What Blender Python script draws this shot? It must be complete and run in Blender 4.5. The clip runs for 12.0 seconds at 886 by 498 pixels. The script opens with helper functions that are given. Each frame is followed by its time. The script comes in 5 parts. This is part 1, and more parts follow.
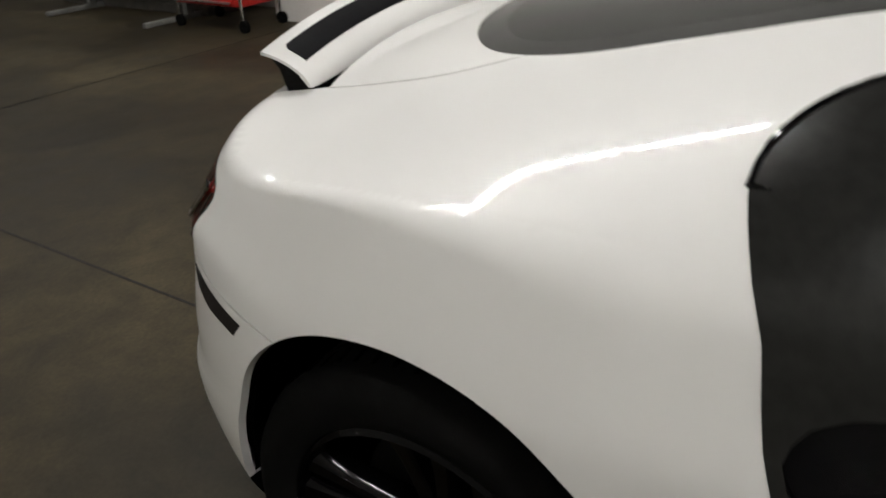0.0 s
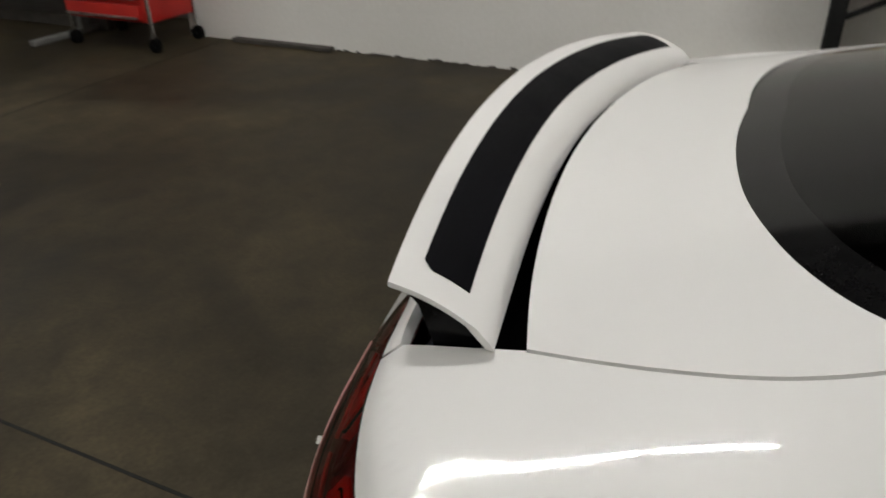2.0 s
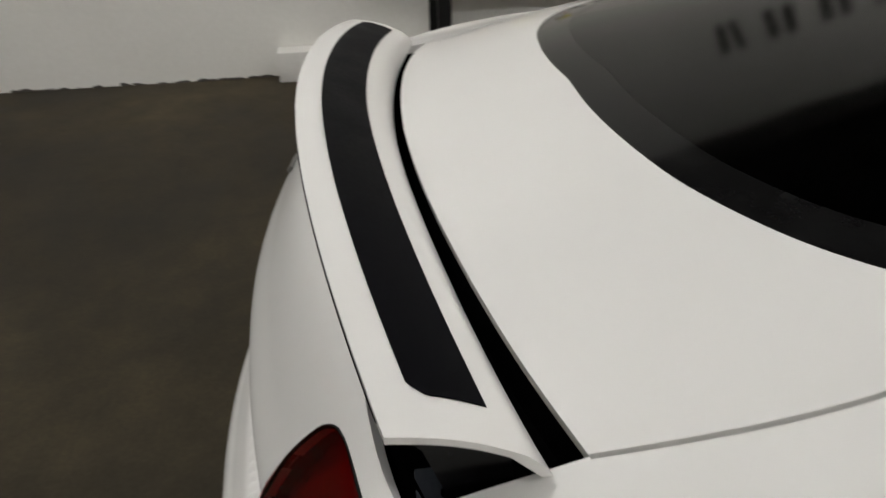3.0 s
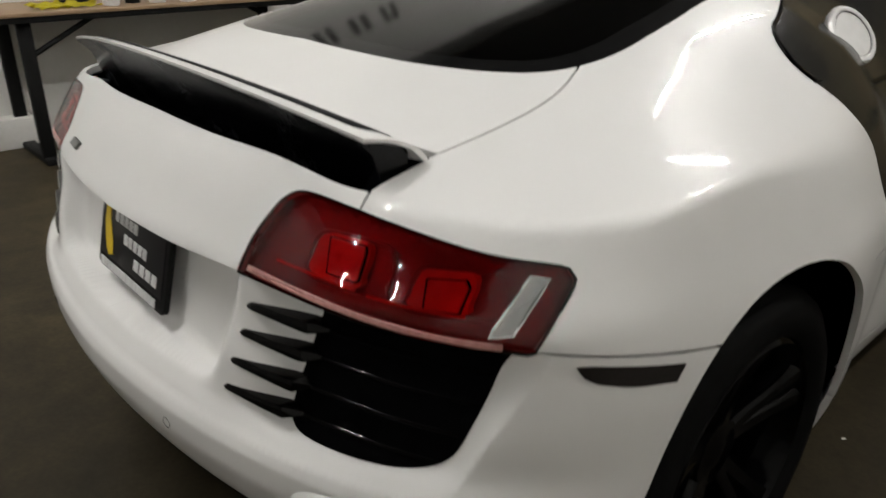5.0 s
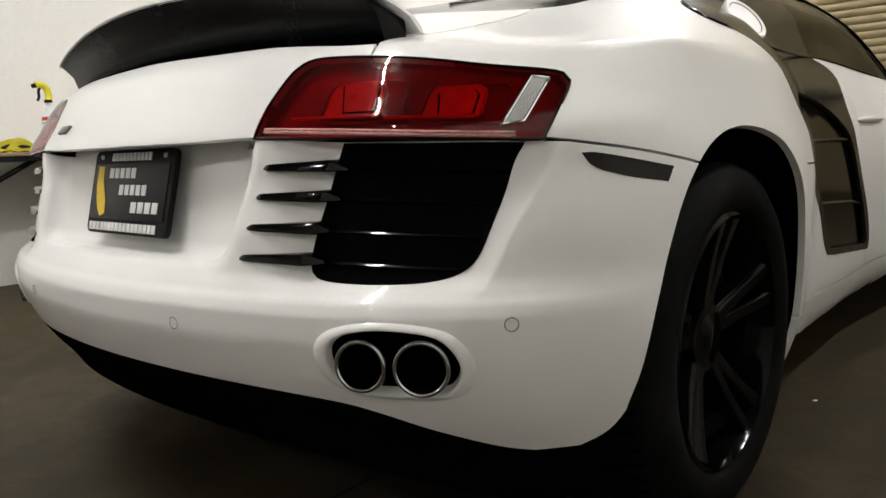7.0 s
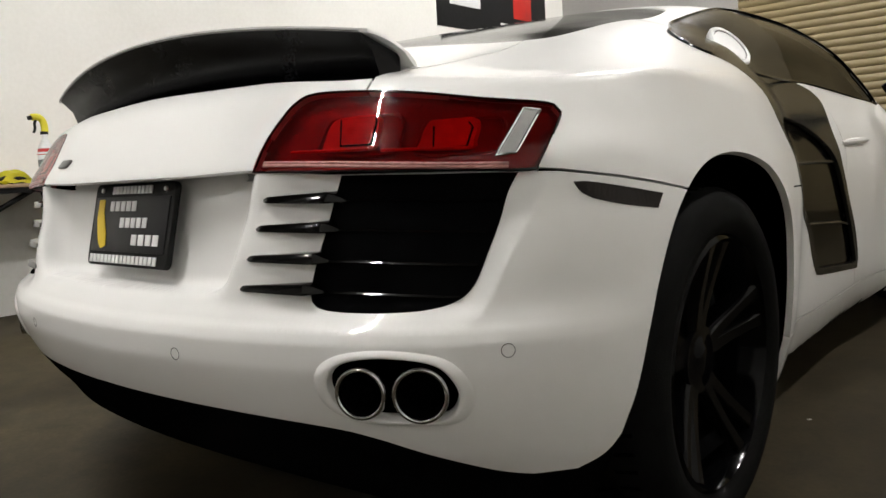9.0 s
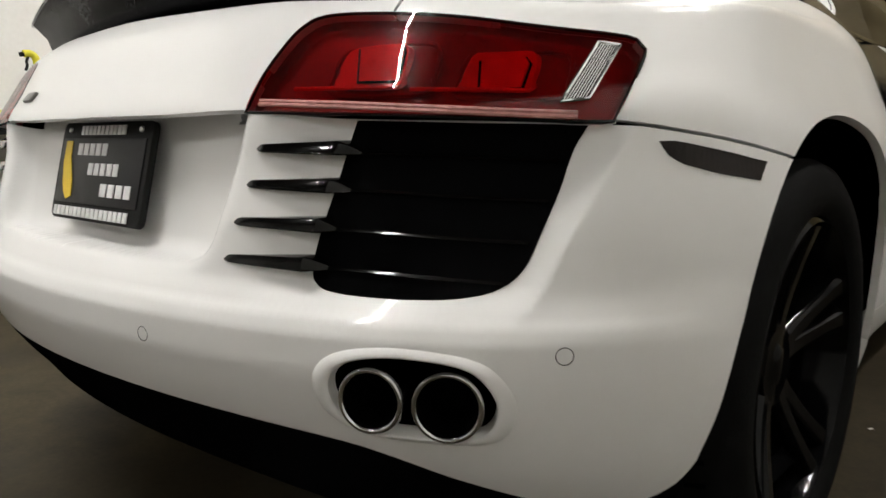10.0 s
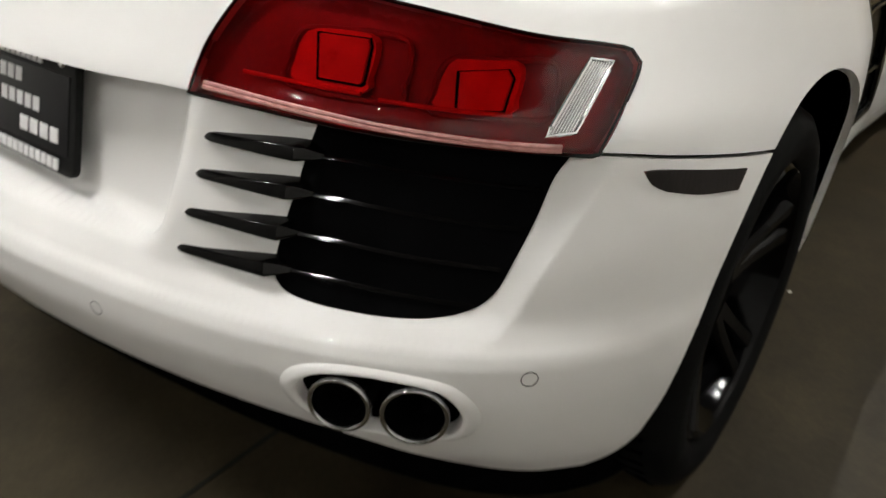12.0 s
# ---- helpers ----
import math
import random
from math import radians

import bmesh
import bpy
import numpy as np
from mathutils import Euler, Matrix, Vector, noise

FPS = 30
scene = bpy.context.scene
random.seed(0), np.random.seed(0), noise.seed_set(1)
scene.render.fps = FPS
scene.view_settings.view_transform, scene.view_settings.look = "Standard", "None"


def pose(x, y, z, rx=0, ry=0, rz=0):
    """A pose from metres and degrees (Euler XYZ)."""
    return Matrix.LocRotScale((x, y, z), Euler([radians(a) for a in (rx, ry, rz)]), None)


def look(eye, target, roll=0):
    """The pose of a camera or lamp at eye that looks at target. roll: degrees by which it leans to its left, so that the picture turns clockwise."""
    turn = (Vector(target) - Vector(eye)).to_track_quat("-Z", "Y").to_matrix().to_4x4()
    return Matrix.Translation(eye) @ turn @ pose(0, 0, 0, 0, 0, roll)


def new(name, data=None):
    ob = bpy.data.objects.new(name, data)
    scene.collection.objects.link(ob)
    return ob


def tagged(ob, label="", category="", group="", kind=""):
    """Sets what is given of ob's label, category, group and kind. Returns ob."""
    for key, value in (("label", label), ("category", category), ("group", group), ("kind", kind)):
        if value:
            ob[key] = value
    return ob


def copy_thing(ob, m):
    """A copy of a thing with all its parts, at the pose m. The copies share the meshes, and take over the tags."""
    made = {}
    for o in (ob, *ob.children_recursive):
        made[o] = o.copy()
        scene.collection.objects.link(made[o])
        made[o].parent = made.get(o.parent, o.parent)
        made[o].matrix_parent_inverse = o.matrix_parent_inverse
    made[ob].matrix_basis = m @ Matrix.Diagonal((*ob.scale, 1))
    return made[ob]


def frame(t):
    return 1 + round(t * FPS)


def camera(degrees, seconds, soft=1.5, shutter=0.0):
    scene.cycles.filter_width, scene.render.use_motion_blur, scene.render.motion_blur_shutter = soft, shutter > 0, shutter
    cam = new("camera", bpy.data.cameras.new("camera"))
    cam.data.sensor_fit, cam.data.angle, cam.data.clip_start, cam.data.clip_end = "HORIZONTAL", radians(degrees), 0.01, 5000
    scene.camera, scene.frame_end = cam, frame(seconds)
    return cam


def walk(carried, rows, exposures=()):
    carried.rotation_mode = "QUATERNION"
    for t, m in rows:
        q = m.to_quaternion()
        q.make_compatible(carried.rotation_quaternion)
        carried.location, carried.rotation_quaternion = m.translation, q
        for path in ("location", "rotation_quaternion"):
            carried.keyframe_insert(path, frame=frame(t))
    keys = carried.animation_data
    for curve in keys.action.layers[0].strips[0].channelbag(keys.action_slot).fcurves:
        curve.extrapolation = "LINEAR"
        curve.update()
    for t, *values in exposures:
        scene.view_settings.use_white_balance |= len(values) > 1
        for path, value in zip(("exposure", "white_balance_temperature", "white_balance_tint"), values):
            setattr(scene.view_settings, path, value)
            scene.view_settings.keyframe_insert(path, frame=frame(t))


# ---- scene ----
cam = camera(61.2, 12.0, shutter=0.4)
PATH = [
    (0, (1.505, 1.172, 1.257), (0.04, 0.179, 0.324), -2.5),
    (0.5, (1.488, 1.027, 1.342), (0.035, 0.03, 0.397), 5.0),
    (1, (1.471, 0.738, 1.364), (-0.115, -0.181, 0.562), -1.1),
    (1.5, (1.338, 0.586, 1.359), (-0.252, -0.292, 0.524), 1.1),
    (2, (1.112, 0.489, 1.344), (-0.464, -0.27, 0.376), -1.1),
    (2.5, (0.996, 0.354, 1.306), (-0.674, 0.045, 0.25), -0.0),
    (2.8, (0.919, 0.225, 1.303), (-0.797, 0.232, 0.276), -4.3),
    (3, (0.922, 0.17, 1.303), (-0.796, 0.352, 0.295), -1.7),
    (3.2, (0.961, 0.146, 1.31), (-0.7, 0.475, 0.245), -0.6),
    (4.8, (1.343, -0.383, 1.296), (-0.04, 0.776, 0.433), 0.7),
    (5, (1.353, -0.401, 1.23), (-0.002, 0.825, 0.419), 0.7),
    (5.5, (1.315, -0.465, 0.992), (-0.007, 0.895, 0.358), 0.7),
    (6, (1.338, -0.548, 0.802), (0.028, 0.903, 0.378), -1.5),
    (6.5, (1.356, -0.604, 0.754), (0.009, 0.859, 0.542), -4.0),
    (7, (1.419, -0.663, 0.726), (0.111, 0.824, 0.448), -2.4),
    (8.8, (1.448, -0.692, 0.737), (0.149, 0.814, 0.526), -3.2),
    (9, (1.433, -0.684, 0.737), (0.134, 0.821, 0.52), -3.2),
    (9.5, (1.349, -0.624, 0.73), (0.057, 0.881, 0.477), -1.6),
    (10, (1.241, -0.523, 0.719), (-0.064, 0.961, 0.408), -0.6),
    (10.5, (1.136, -0.439, 0.713), (-0.13, 1.085, 0.436), -1.0),
    (11, (1.092, -0.369, 0.711), (-0.109, 1.215, 0.491), -0.3),
    (11.5, (1.115, -0.381, 0.77), (-0.054, 1.174, 0.304), -0.9),
    (12, (1.13, -0.448, 1.008), (0.1, 0.97, 0.045), 2.2),
]
EXPOSURES = [(0, -0.15), (1, -0.38), (3.2, -0.43), (4.8, -0.25), (5.5, -0.06), (6, 0.15), (7.2, 0.40), (8.8, 0.38), (11, 0.50), (12, 0.52)]
walk(cam, [(t, look(eye, target, roll)) for t, eye, target, roll in PATH], EXPOSURES)

# ---- world and light ----
world = bpy.data.worlds.new("world")
scene.world = world
world.use_nodes = True
world.node_tree.nodes["Background"].inputs[0].default_value = (0.02, 0.02, 0.02, 1)
world.node_tree.nodes["Background"].inputs[1].default_value = 0.2
TUBE_LIGHT = 640.0


# ---- materials ----
def material(name, colour, rough=0.5, metal=0.0, coat=0.0):
    m = bpy.data.materials.new(name)
    m.use_nodes = True
    b = m.node_tree.nodes["Principled BSDF"]
    b.inputs["Base Color"].default_value = (*colour, 1)
    b.inputs["Roughness"].default_value = rough
    b.inputs["Metallic"].default_value = metal
    b.inputs["Coat Weight"].default_value = coat
    b.inputs["Coat Roughness"].default_value = 0.03
    return m


def varied(m, scale, low, high, rough=None, bump=0.0, detail=6.0, grain=None):
    """Two scales of noise: colour between low and high, roughness and fine relief."""
    n, l = m.node_tree.nodes, m.node_tree.links
    b = n["Principled BSDF"]
    co = n.new("ShaderNodeTexCoord")
    big = n.new("ShaderNodeTexNoise")
    big.inputs["Scale"].default_value, big.inputs["Detail"].default_value = scale, detail
    l.new(co.outputs["Object"], big.inputs["Vector"])
    fine = n.new("ShaderNodeTexNoise")
    fine.inputs["Scale"].default_value, fine.inputs["Detail"].default_value = grain or scale * 14, 5.0
    l.new(co.outputs["Object"], fine.inputs["Vector"])
    mix = n.new("ShaderNodeMath")
    mix.operation = "MULTIPLY_ADD"
    mix.inputs[1].default_value = 0.35
    l.new(fine.outputs["Fac"], mix.inputs[0])
    sc = n.new("ShaderNodeMath")
    sc.operation = "MULTIPLY"
    sc.inputs[1].default_value = 0.65
    l.new(big.outputs["Fac"], sc.inputs[0])
    l.new(sc.outputs[0], mix.inputs[2])
    ramp = n.new("ShaderNodeValToRGB")
    ramp.color_ramp.elements[0].position, ramp.color_ramp.elements[1].position = 0.34, 0.66
    ramp.color_ramp.elements[0].color, ramp.color_ramp.elements[1].color = (*low, 1), (*high, 1)
    l.new(mix.outputs[0], ramp.inputs[0])
    l.new(ramp.outputs[0], b.inputs["Base Color"])
    if rough:
        rr = n.new("ShaderNodeMapRange")
        rr.inputs["From Min"].default_value, rr.inputs["From Max"].default_value = 0.3, 0.7
        rr.inputs["To Min"].default_value, rr.inputs["To Max"].default_value = rough
        l.new(mix.outputs[0], rr.inputs["Value"])
        l.new(rr.outputs[0], b.inputs["Roughness"])
    if bump:
        bp = n.new("ShaderNodeBump")
        bp.inputs["Strength"].default_value, bp.inputs["Distance"].default_value = bump, 0.004
        l.new(fine.outputs["Fac"], bp.inputs["Height"])
        l.new(bp.outputs[0], b.inputs["Normal"])
    return m


def clear(name, tint, gloss=0.02, ior=1.5):
    """Tinted see-through pane: light passes straight, the surface reflects by its angle."""
    m = bpy.data.materials.new(name)
    m.use_nodes = True
    n, l = m.node_tree.nodes, m.node_tree.links
    n.remove(n["Principled BSDF"])
    tr = n.new("ShaderNodeBsdfTransparent")
    tr.inputs[0].default_value = (*tint, 1)
    gl = n.new("ShaderNodeBsdfGlossy")
    gl.inputs["Roughness"].default_value = gloss
    fr = n.new("ShaderNodeFresnel")
    fr.inputs["IOR"].default_value = ior
    mx = n.new("ShaderNodeMixShader")
    l.new(fr.outputs[0], mx.inputs[0])
    l.new(tr.outputs[0], mx.inputs[1])
    l.new(gl.outputs[0], mx.inputs[2])
    l.new(mx.outputs[0], n["Material Output"].inputs[0])
    return m


def glowing(name, colour, strength):
    m = material(name, (0.8, 0.8, 0.8))
    b = m.node_tree.nodes["Principled BSDF"]
    b.inputs["Emission Color"].default_value = (*colour, 1)
    b.inputs["Emission Strength"].default_value = strength
    return m


def dull(m, level):
    """Weaker surface shine."""
    m.node_tree.nodes["Principled BSDF"].inputs["Specular IOR Level"].default_value = level
    return m


PAINT = dull(varied(material("white_paint", (0.80, 0.79, 0.76), 0.28, 0, 0.6), 0.7, (0.785, 0.78, 0.762), (0.81, 0.805, 0.79), (0.34, 0.38), 0.0, 2.0), 0.12)
BLACK_GLOSS = dull(varied(material("gloss_black", (0.006, 0.006, 0.006), 0.12), 8, (0.001, 0.001, 0.0012), (0.002, 0.002, 0.0023), (0.07, 0.14)), 0.1)
BLACK_MATT = dull(varied(material("black_plastic", (0.018, 0.018, 0.018), 0.55), 30, (0.004, 0.004, 0.004), (0.008, 0.008, 0.0078), (0.5, 0.7), 0.15), 0.2)
WHEEL_BLACK = dull(varied(material("wheel_black", (0.006, 0.006, 0.006), 0.08), 8, (0.001, 0.001, 0.0012), (0.002, 0.002, 0.0023), (0.04, 0.08)), 0.12)
SATIN = dull(varied(material("satin_black", (0.008, 0.008, 0.01), 0.5), 12, (0.0012, 0.0012, 0.0022), (0.003, 0.003, 0.0045), (0.5, 0.65)), 0.05)
VOID = dull(varied(material("dark_lining", (0.006, 0.006, 0.006), 0.85), 20, (0.0015, 0.0015, 0.0016), (0.003, 0.003, 0.0032)), 0.0)
RUBBER = dull(varied(material("tyre_rubber", (0.02, 0.02, 0.02), 0.75), 25, (0.004, 0.004, 0.0039), (0.008, 0.008, 0.0078), (0.6, 0.8), 0.3), 0.03)
CHROME = varied(material("chrome", (0.75, 0.75, 0.76), 0.08, 1.0), 20, (0.68, 0.68, 0.69), (0.8, 0.8, 0.8), (0.05, 0.14))
DARK_CHROME = varied(material("dark_chrome", (0.3, 0.3, 0.3), 0.16, 1.0), 20, (0.22, 0.22, 0.22), (0.34, 0.34, 0.34), (0.1, 0.22))
STEEL = varied(material("brushed_steel", (0.5, 0.5, 0.5), 0.3, 1.0), 25, (0.4, 0.4, 0.4), (0.56, 0.56, 0.55), (0.22, 0.4))
DARK_STEEL = dull(varied(material("dark_brake_steel", (0.02, 0.02, 0.02), 0.5, 0.4), 25, (0.010, 0.010, 0.010), (0.02, 0.02, 0.02), (0.4, 0.6)), 0.1)
FRIT = dull(varied(material("black_enamel_border", (0.004, 0.004, 0.004), 0.08), 30, (0.004, 0.004, 0.0042), (0.008, 0.008, 0.0082), (0.07, 0.10)), 0.10)
CARBON = dull(varied(material("carbon_blade", (0.03, 0.03, 0.027), 0.2, 0, 0.0), 60, (0.012, 0.012, 0.0112), (0.018, 0.0178, 0.0166), (0.16, 0.26)), 0.2)
RED_GUIDE = varied(material("red_light_guide", (0.75, 0.03, 0.03), 0.3), 40, (0.6, 0.02, 0.02), (0.8, 0.045, 0.04), (0.25, 0.4))
RED_DEEP = varied(material("deep_red_housing", (0.2, 0.012, 0.014), 0.35), 9, (0.17, 0.014, 0.017), (0.25, 0.020, 0.023), (0.25, 0.45))
LENS_RED = clear("red_lens", (0.93, 0.16, 0.18), 0.02, 1.45)
GLASS = clear("tinted_glass", (0.06, 0.062, 0.055), 0.09, 1.24)
SIDE_GLASS = clear("tinted_side_glass", (0.10, 0.095, 0.08), 0.12, 1.25)
YELLOW = varied(material("yellow", (0.75, 0.52, 0.02), 0.5), 30, (0.68, 0.46, 0.015), (0.8, 0.58, 0.03))
LETTER = varied(material("white_print", (0.6, 0.6, 0.6), 0.5), 60, (0.68, 0.68, 0.68), (0.8, 0.8, 0.8))
PLATE = dull(varied(material("plate_black", (0.03, 0.03, 0.032), 0.35), 30, (0.010, 0.010, 0.0108), (0.017, 0.017, 0.018), (0.35, 0.5)), 0.2)
MARKER = dull(varied(material("smoked_marker", (0.03, 0.025, 0.022), 0.3), 20, (0.014, 0.0115, 0.0105), (0.024, 0.020, 0.018), (0.4, 0.5)), 0.12)


def concrete():
    """Brown polished concrete: broad cloudy stains, mottling and fine grit."""
    m = dull(material("polished_concrete", (0.02, 0.018, 0.013), 0.4), 0.16)
    n, l = m.node_tree.nodes, m.node_tree.links
    b = n["Principled BSDF"]
    co = n.new("ShaderNodeTexCoord")

    def noise(scale, detail, warp, rough=0.6):
        t = n.new("ShaderNodeTexNoise")
        for k, v in (("Scale", scale), ("Detail", detail), ("Distortion", warp), ("Roughness", rough)):
            t.inputs[k].default_value = v
        l.new(co.outputs["Object"], t.inputs["Vector"])
        return t.outputs["Fac"]

    def ramp(src, stops):
        r = n.new("ShaderNodeValToRGB")
        while len(r.color_ramp.elements) < len(stops):
            r.color_ramp.elements.new(0.5)
        for e, (p, c) in zip(r.color_ramp.elements, stops):
            e.position, e.color = p, (*c, 1)
        l.new(src, r.inputs[0])
        return r.outputs[0]

    def times(a, c, fac=1.0):
        x = n.new("ShaderNodeMix")
        x.data_type, x.blend_type = "RGBA", "MULTIPLY"
        x.inputs[0].default_value = fac
        l.new(a, x.inputs[6])
        l.new(c, x.inputs[7])
        return x.outputs[2]
    clouds = noise(0.75, 7, 0.6)
    base = ramp(clouds, ((0.32, (0.0150, 0.0116, 0.0064)), (0.45, (0.030, 0.0235, 0.0132)), (0.55, (0.045, 0.0355, 0.0200)), (0.70, (0.072, 0.058, 0.034))))
    mottle = ramp(noise(5.5, 8, 0.3, 0.7), ((0.32, (0.66, 0.66, 0.66)), (0.68, (1.26, 1.25, 1.21))))
    grit = ramp(noise(70, 4, 0), ((0.3, (0.82, 0.82, 0.82)), (0.7, (1.12, 1.12, 1.12))))
    l.new(times(times(base, mottle), grit), b.inputs["Base Color"])
    rr = n.new("ShaderNodeMapRange")
    rr.inputs["From Min"].default_value, rr.inputs["From Max"].default_value = 0.3, 0.7
    rr.inputs["To Min"].default_value, rr.inputs["To Max"].default_value = 0.46, 0.66
    l.new(clouds, rr.inputs["Value"])
    l.new(rr.outputs[0], b.inputs["Roughness"])
    bp = n.new("ShaderNodeBump")
    bp.inputs["Strength"].default_value, bp.inputs["Distance"].default_value = 0.06, 0.004
    l.new(noise(9, 6, 0), bp.inputs["Height"])
    l.new(bp.outputs[0], b.inputs["Normal"])
    return m


CONCRETE = concrete()
PLASTER = varied(material("white_wall_paint", (0.8, 0.79, 0.75), 0.75), 0.9, (0.74, 0.73, 0.69), (0.82, 0.81, 0.775), (0.65, 0.85), 0.08, 6.0, 40)
CEILING = varied(material("dark_roof_sheet", (0.07, 0.066, 0.06), 0.85), 1.5, (0.05, 0.048, 0.044), (0.085, 0.08, 0.073))
TRAY = varied(material("white_enamel", (0.7, 0.7, 0.68), 0.5), 8, (0.66, 0.66, 0.64), (0.74, 0.74, 0.72))
ROLLER = varied(material("tan_steel", (0.42, 0.34, 0.19), 0.5), 2, (0.185, 0.142, 0.068), (0.235, 0.182, 0.09), (0.45, 0.65))
CART_RED = varied(material("red_enamel", (0.5, 0.02, 0.015), 0.35), 6, (0.42, 0.015, 0.012), (0.55, 0.028, 0.02), (0.28, 0.5))
WOOD = varied(material("laminate_wood", (0.33, 0.22, 0.13), 0.45), 5, (0.27, 0.175, 0.10), (0.38, 0.26, 0.155), (0.35, 0.6))
GREY = varied(material("grey_steel", (0.16, 0.16, 0.155), 0.5), 8, (0.12, 0.12, 0.115), (0.2, 0.2, 0.19), (0.4, 0.65))
CLOTH = varied(material("grey_tabletop", (0.3, 0.29, 0.27), 0.7), 4, (0.24, 0.235, 0.22), (0.34, 0.33, 0.31))
PAPER = varied(material("paper_scrap", (0.8, 0.8, 0.78), 0.9), 60, (0.72, 0.72, 0.7), (0.85, 0.85, 0.83))
DUST = varied(material("dark_timber", (0.05, 0.045, 0.04), 0.8), 9, (0.035, 0.032, 0.028), (0.07, 0.063, 0.055))
REFLEX = varied(material("pale_red_reflex", (0.55, 0.24, 0.22), 0.35), 90, (0.42, 0.17, 0.16), (0.6, 0.3, 0.27))
RIM_CHROME = varied(material("rim_chrome", (0.5, 0.5, 0.5), 0.12, 1.0), 30, (0.44, 0.44, 0.44), (0.58, 0.58, 0.58), (0.08, 0.2))
BRACKET = dull(varied(material("bracket_steel", (0.03, 0.034, 0.042), 0.5), 20, (0.03, 0.036, 0.046), (0.05, 0.057, 0.07)), 0.15)
FIN = dull(varied(material("fin_black", (0.004, 0.004, 0.004), 0.2), 30, (0.0015, 0.0015, 0.0014), (0.003, 0.0028, 0.0026), (0.05, 0.09)), 0.2)
UNDERSIDE = dull(varied(material("gloss_black_underside", (0.004, 0.004, 0.005), 0.25), 12, (0.0015, 0.0015, 0.002), (0.003, 0.003, 0.0038), (0.2, 0.3)), 0.22)
LEMON = varied(material("lemon_yellow", (0.75, 0.66, 0.03), 0.5), 30, (0.66, 0.58, 0.02), (0.8, 0.72, 0.05))
ALLOY = varied(material("satin_aluminium", (0.72, 0.72, 0.71), 0.42, 0.6), 30, (0.66, 0.66, 0.65), (0.76, 0.76, 0.75), (0.36, 0.5))
# darkened wall colour: holds the recess's shade and dims what the car reflects
DIM_WALL = varied(material("dimmed_wall", (0.16, 0.155, 0.145), 0.8), 1.2, (0.27, 0.262, 0.245), (0.34, 0.33, 0.31), (0.7, 0.9), 0.08, 6.0, 40)
TUBE = glowing("fluorescent_tube", (1.0, 0.98, 0.95), TUBE_LIGHT)


# ---- building helpers ----
def part(name, bm, mat, parent=None, label="", smooth=True):
    """Links a bmesh as one mesh object, under a thing or a part where given."""
    me = bpy.data.meshes.new(name)
    if bm is not None:
        bmesh.ops.recalc_face_normals(bm, faces=bm.faces)
        bm.to_mesh(me)
        bm.free()
    me.materials.append(mat)
    if smooth:
        for p in me.polygons:
            p.use_smooth = True
        me.set_sharp_from_angle(angle=radians(38))
    ob = new(name, me)
    if parent:
        ob.parent = parent
    if label:
        tagged(ob, label)
    return ob


def box(bm, x0, x1, y0, y1, z0, z1, bevel=0.0):
    m = Matrix.Translation(((x0 + x1) / 2, (y0 + y1) / 2, (z0 + z1) / 2)) @ Matrix.Diagonal((x1 - x0, y1 - y0, z1 - z0, 1))
    made = bmesh.ops.create_cube(bm, size=1, matrix=m)
    if bevel:
        edges = {e for v in made["verts"] for e in v.link_edges}
        bmesh.ops.bevel(bm, geom=list(edges), offset=bevel, segments=2, profile=0.5, affect="EDGES")
    return bm


def boxed(name, ext, mat, parent=None, label="", bevel=0.004):
    return part(name, box(bmesh.new(), *ext, bevel), mat, parent, label)


def sweep(bm, pts, radius, sides=10, closed=False, flat=1.0, up=(0, 0, 1)):
    """A tube along points; radius may be a list; flat squashes it along up."""
    pts = [Vector(p) for p in pts]
    rings = []
    n = len(pts)
    for i, p in enumerate(pts):
        a, b = pts[(i - 1) % n if closed else max(i - 1, 0)], pts[(i + 1) % n if closed else min(i + 1, n - 1)]
        t = (b - a).normalized()
        s = t.cross(Vector(up))
        s = s.normalized() if s.length > 1e-4 else t.orthogonal().normalized()
        u = s.cross(t).normalized()
        r = radius[i] if isinstance(radius, (list, tuple)) else radius
        rings.append([bm.verts.new(p + s * (math.cos(2 * math.pi * k / sides) * r) + u * (math.sin(2 * math.pi * k / sides) * r * flat)) for k in range(sides)])
    for i in range(n if closed else n - 1):
        q, w = rings[i], rings[(i + 1) % n]
        for k in range(sides):
            bm.faces.new((q[k], q[(k + 1) % sides], w[(k + 1) % sides], w[k]))
    if not closed:
        bm.faces.new(rings[0][::-1])
        bm.faces.new(rings[-1])
    return bm


def lathe(bm, profile, axis="x", sides=64, centre=(0, 0, 0), closed=True):
    """Turns (along, radius) points round an axis."""
    rings = []
    for k in range(sides):
        c, s = math.cos(2 * math.pi * k / sides), math.sin(2 * math.pi * k / sides)
        ring = []
        for a, r in profile:
            v = {"x": (a, r * c, r * s), "y": (r * c, a, r * s), "z": (r * c, r * s, a)}[axis]
            ring.append(bm.verts.new(Vector(v) + Vector(centre)))
        rings.append(ring)
    m = len(profile)
    for k in range(sides):
        q, w = rings[k], rings[(k + 1) % sides]
        for i in range(m if closed else m - 1):
            bm.faces.new((q[i], q[(i + 1) % m], w[(i + 1) % m], w[i]))
    return bm


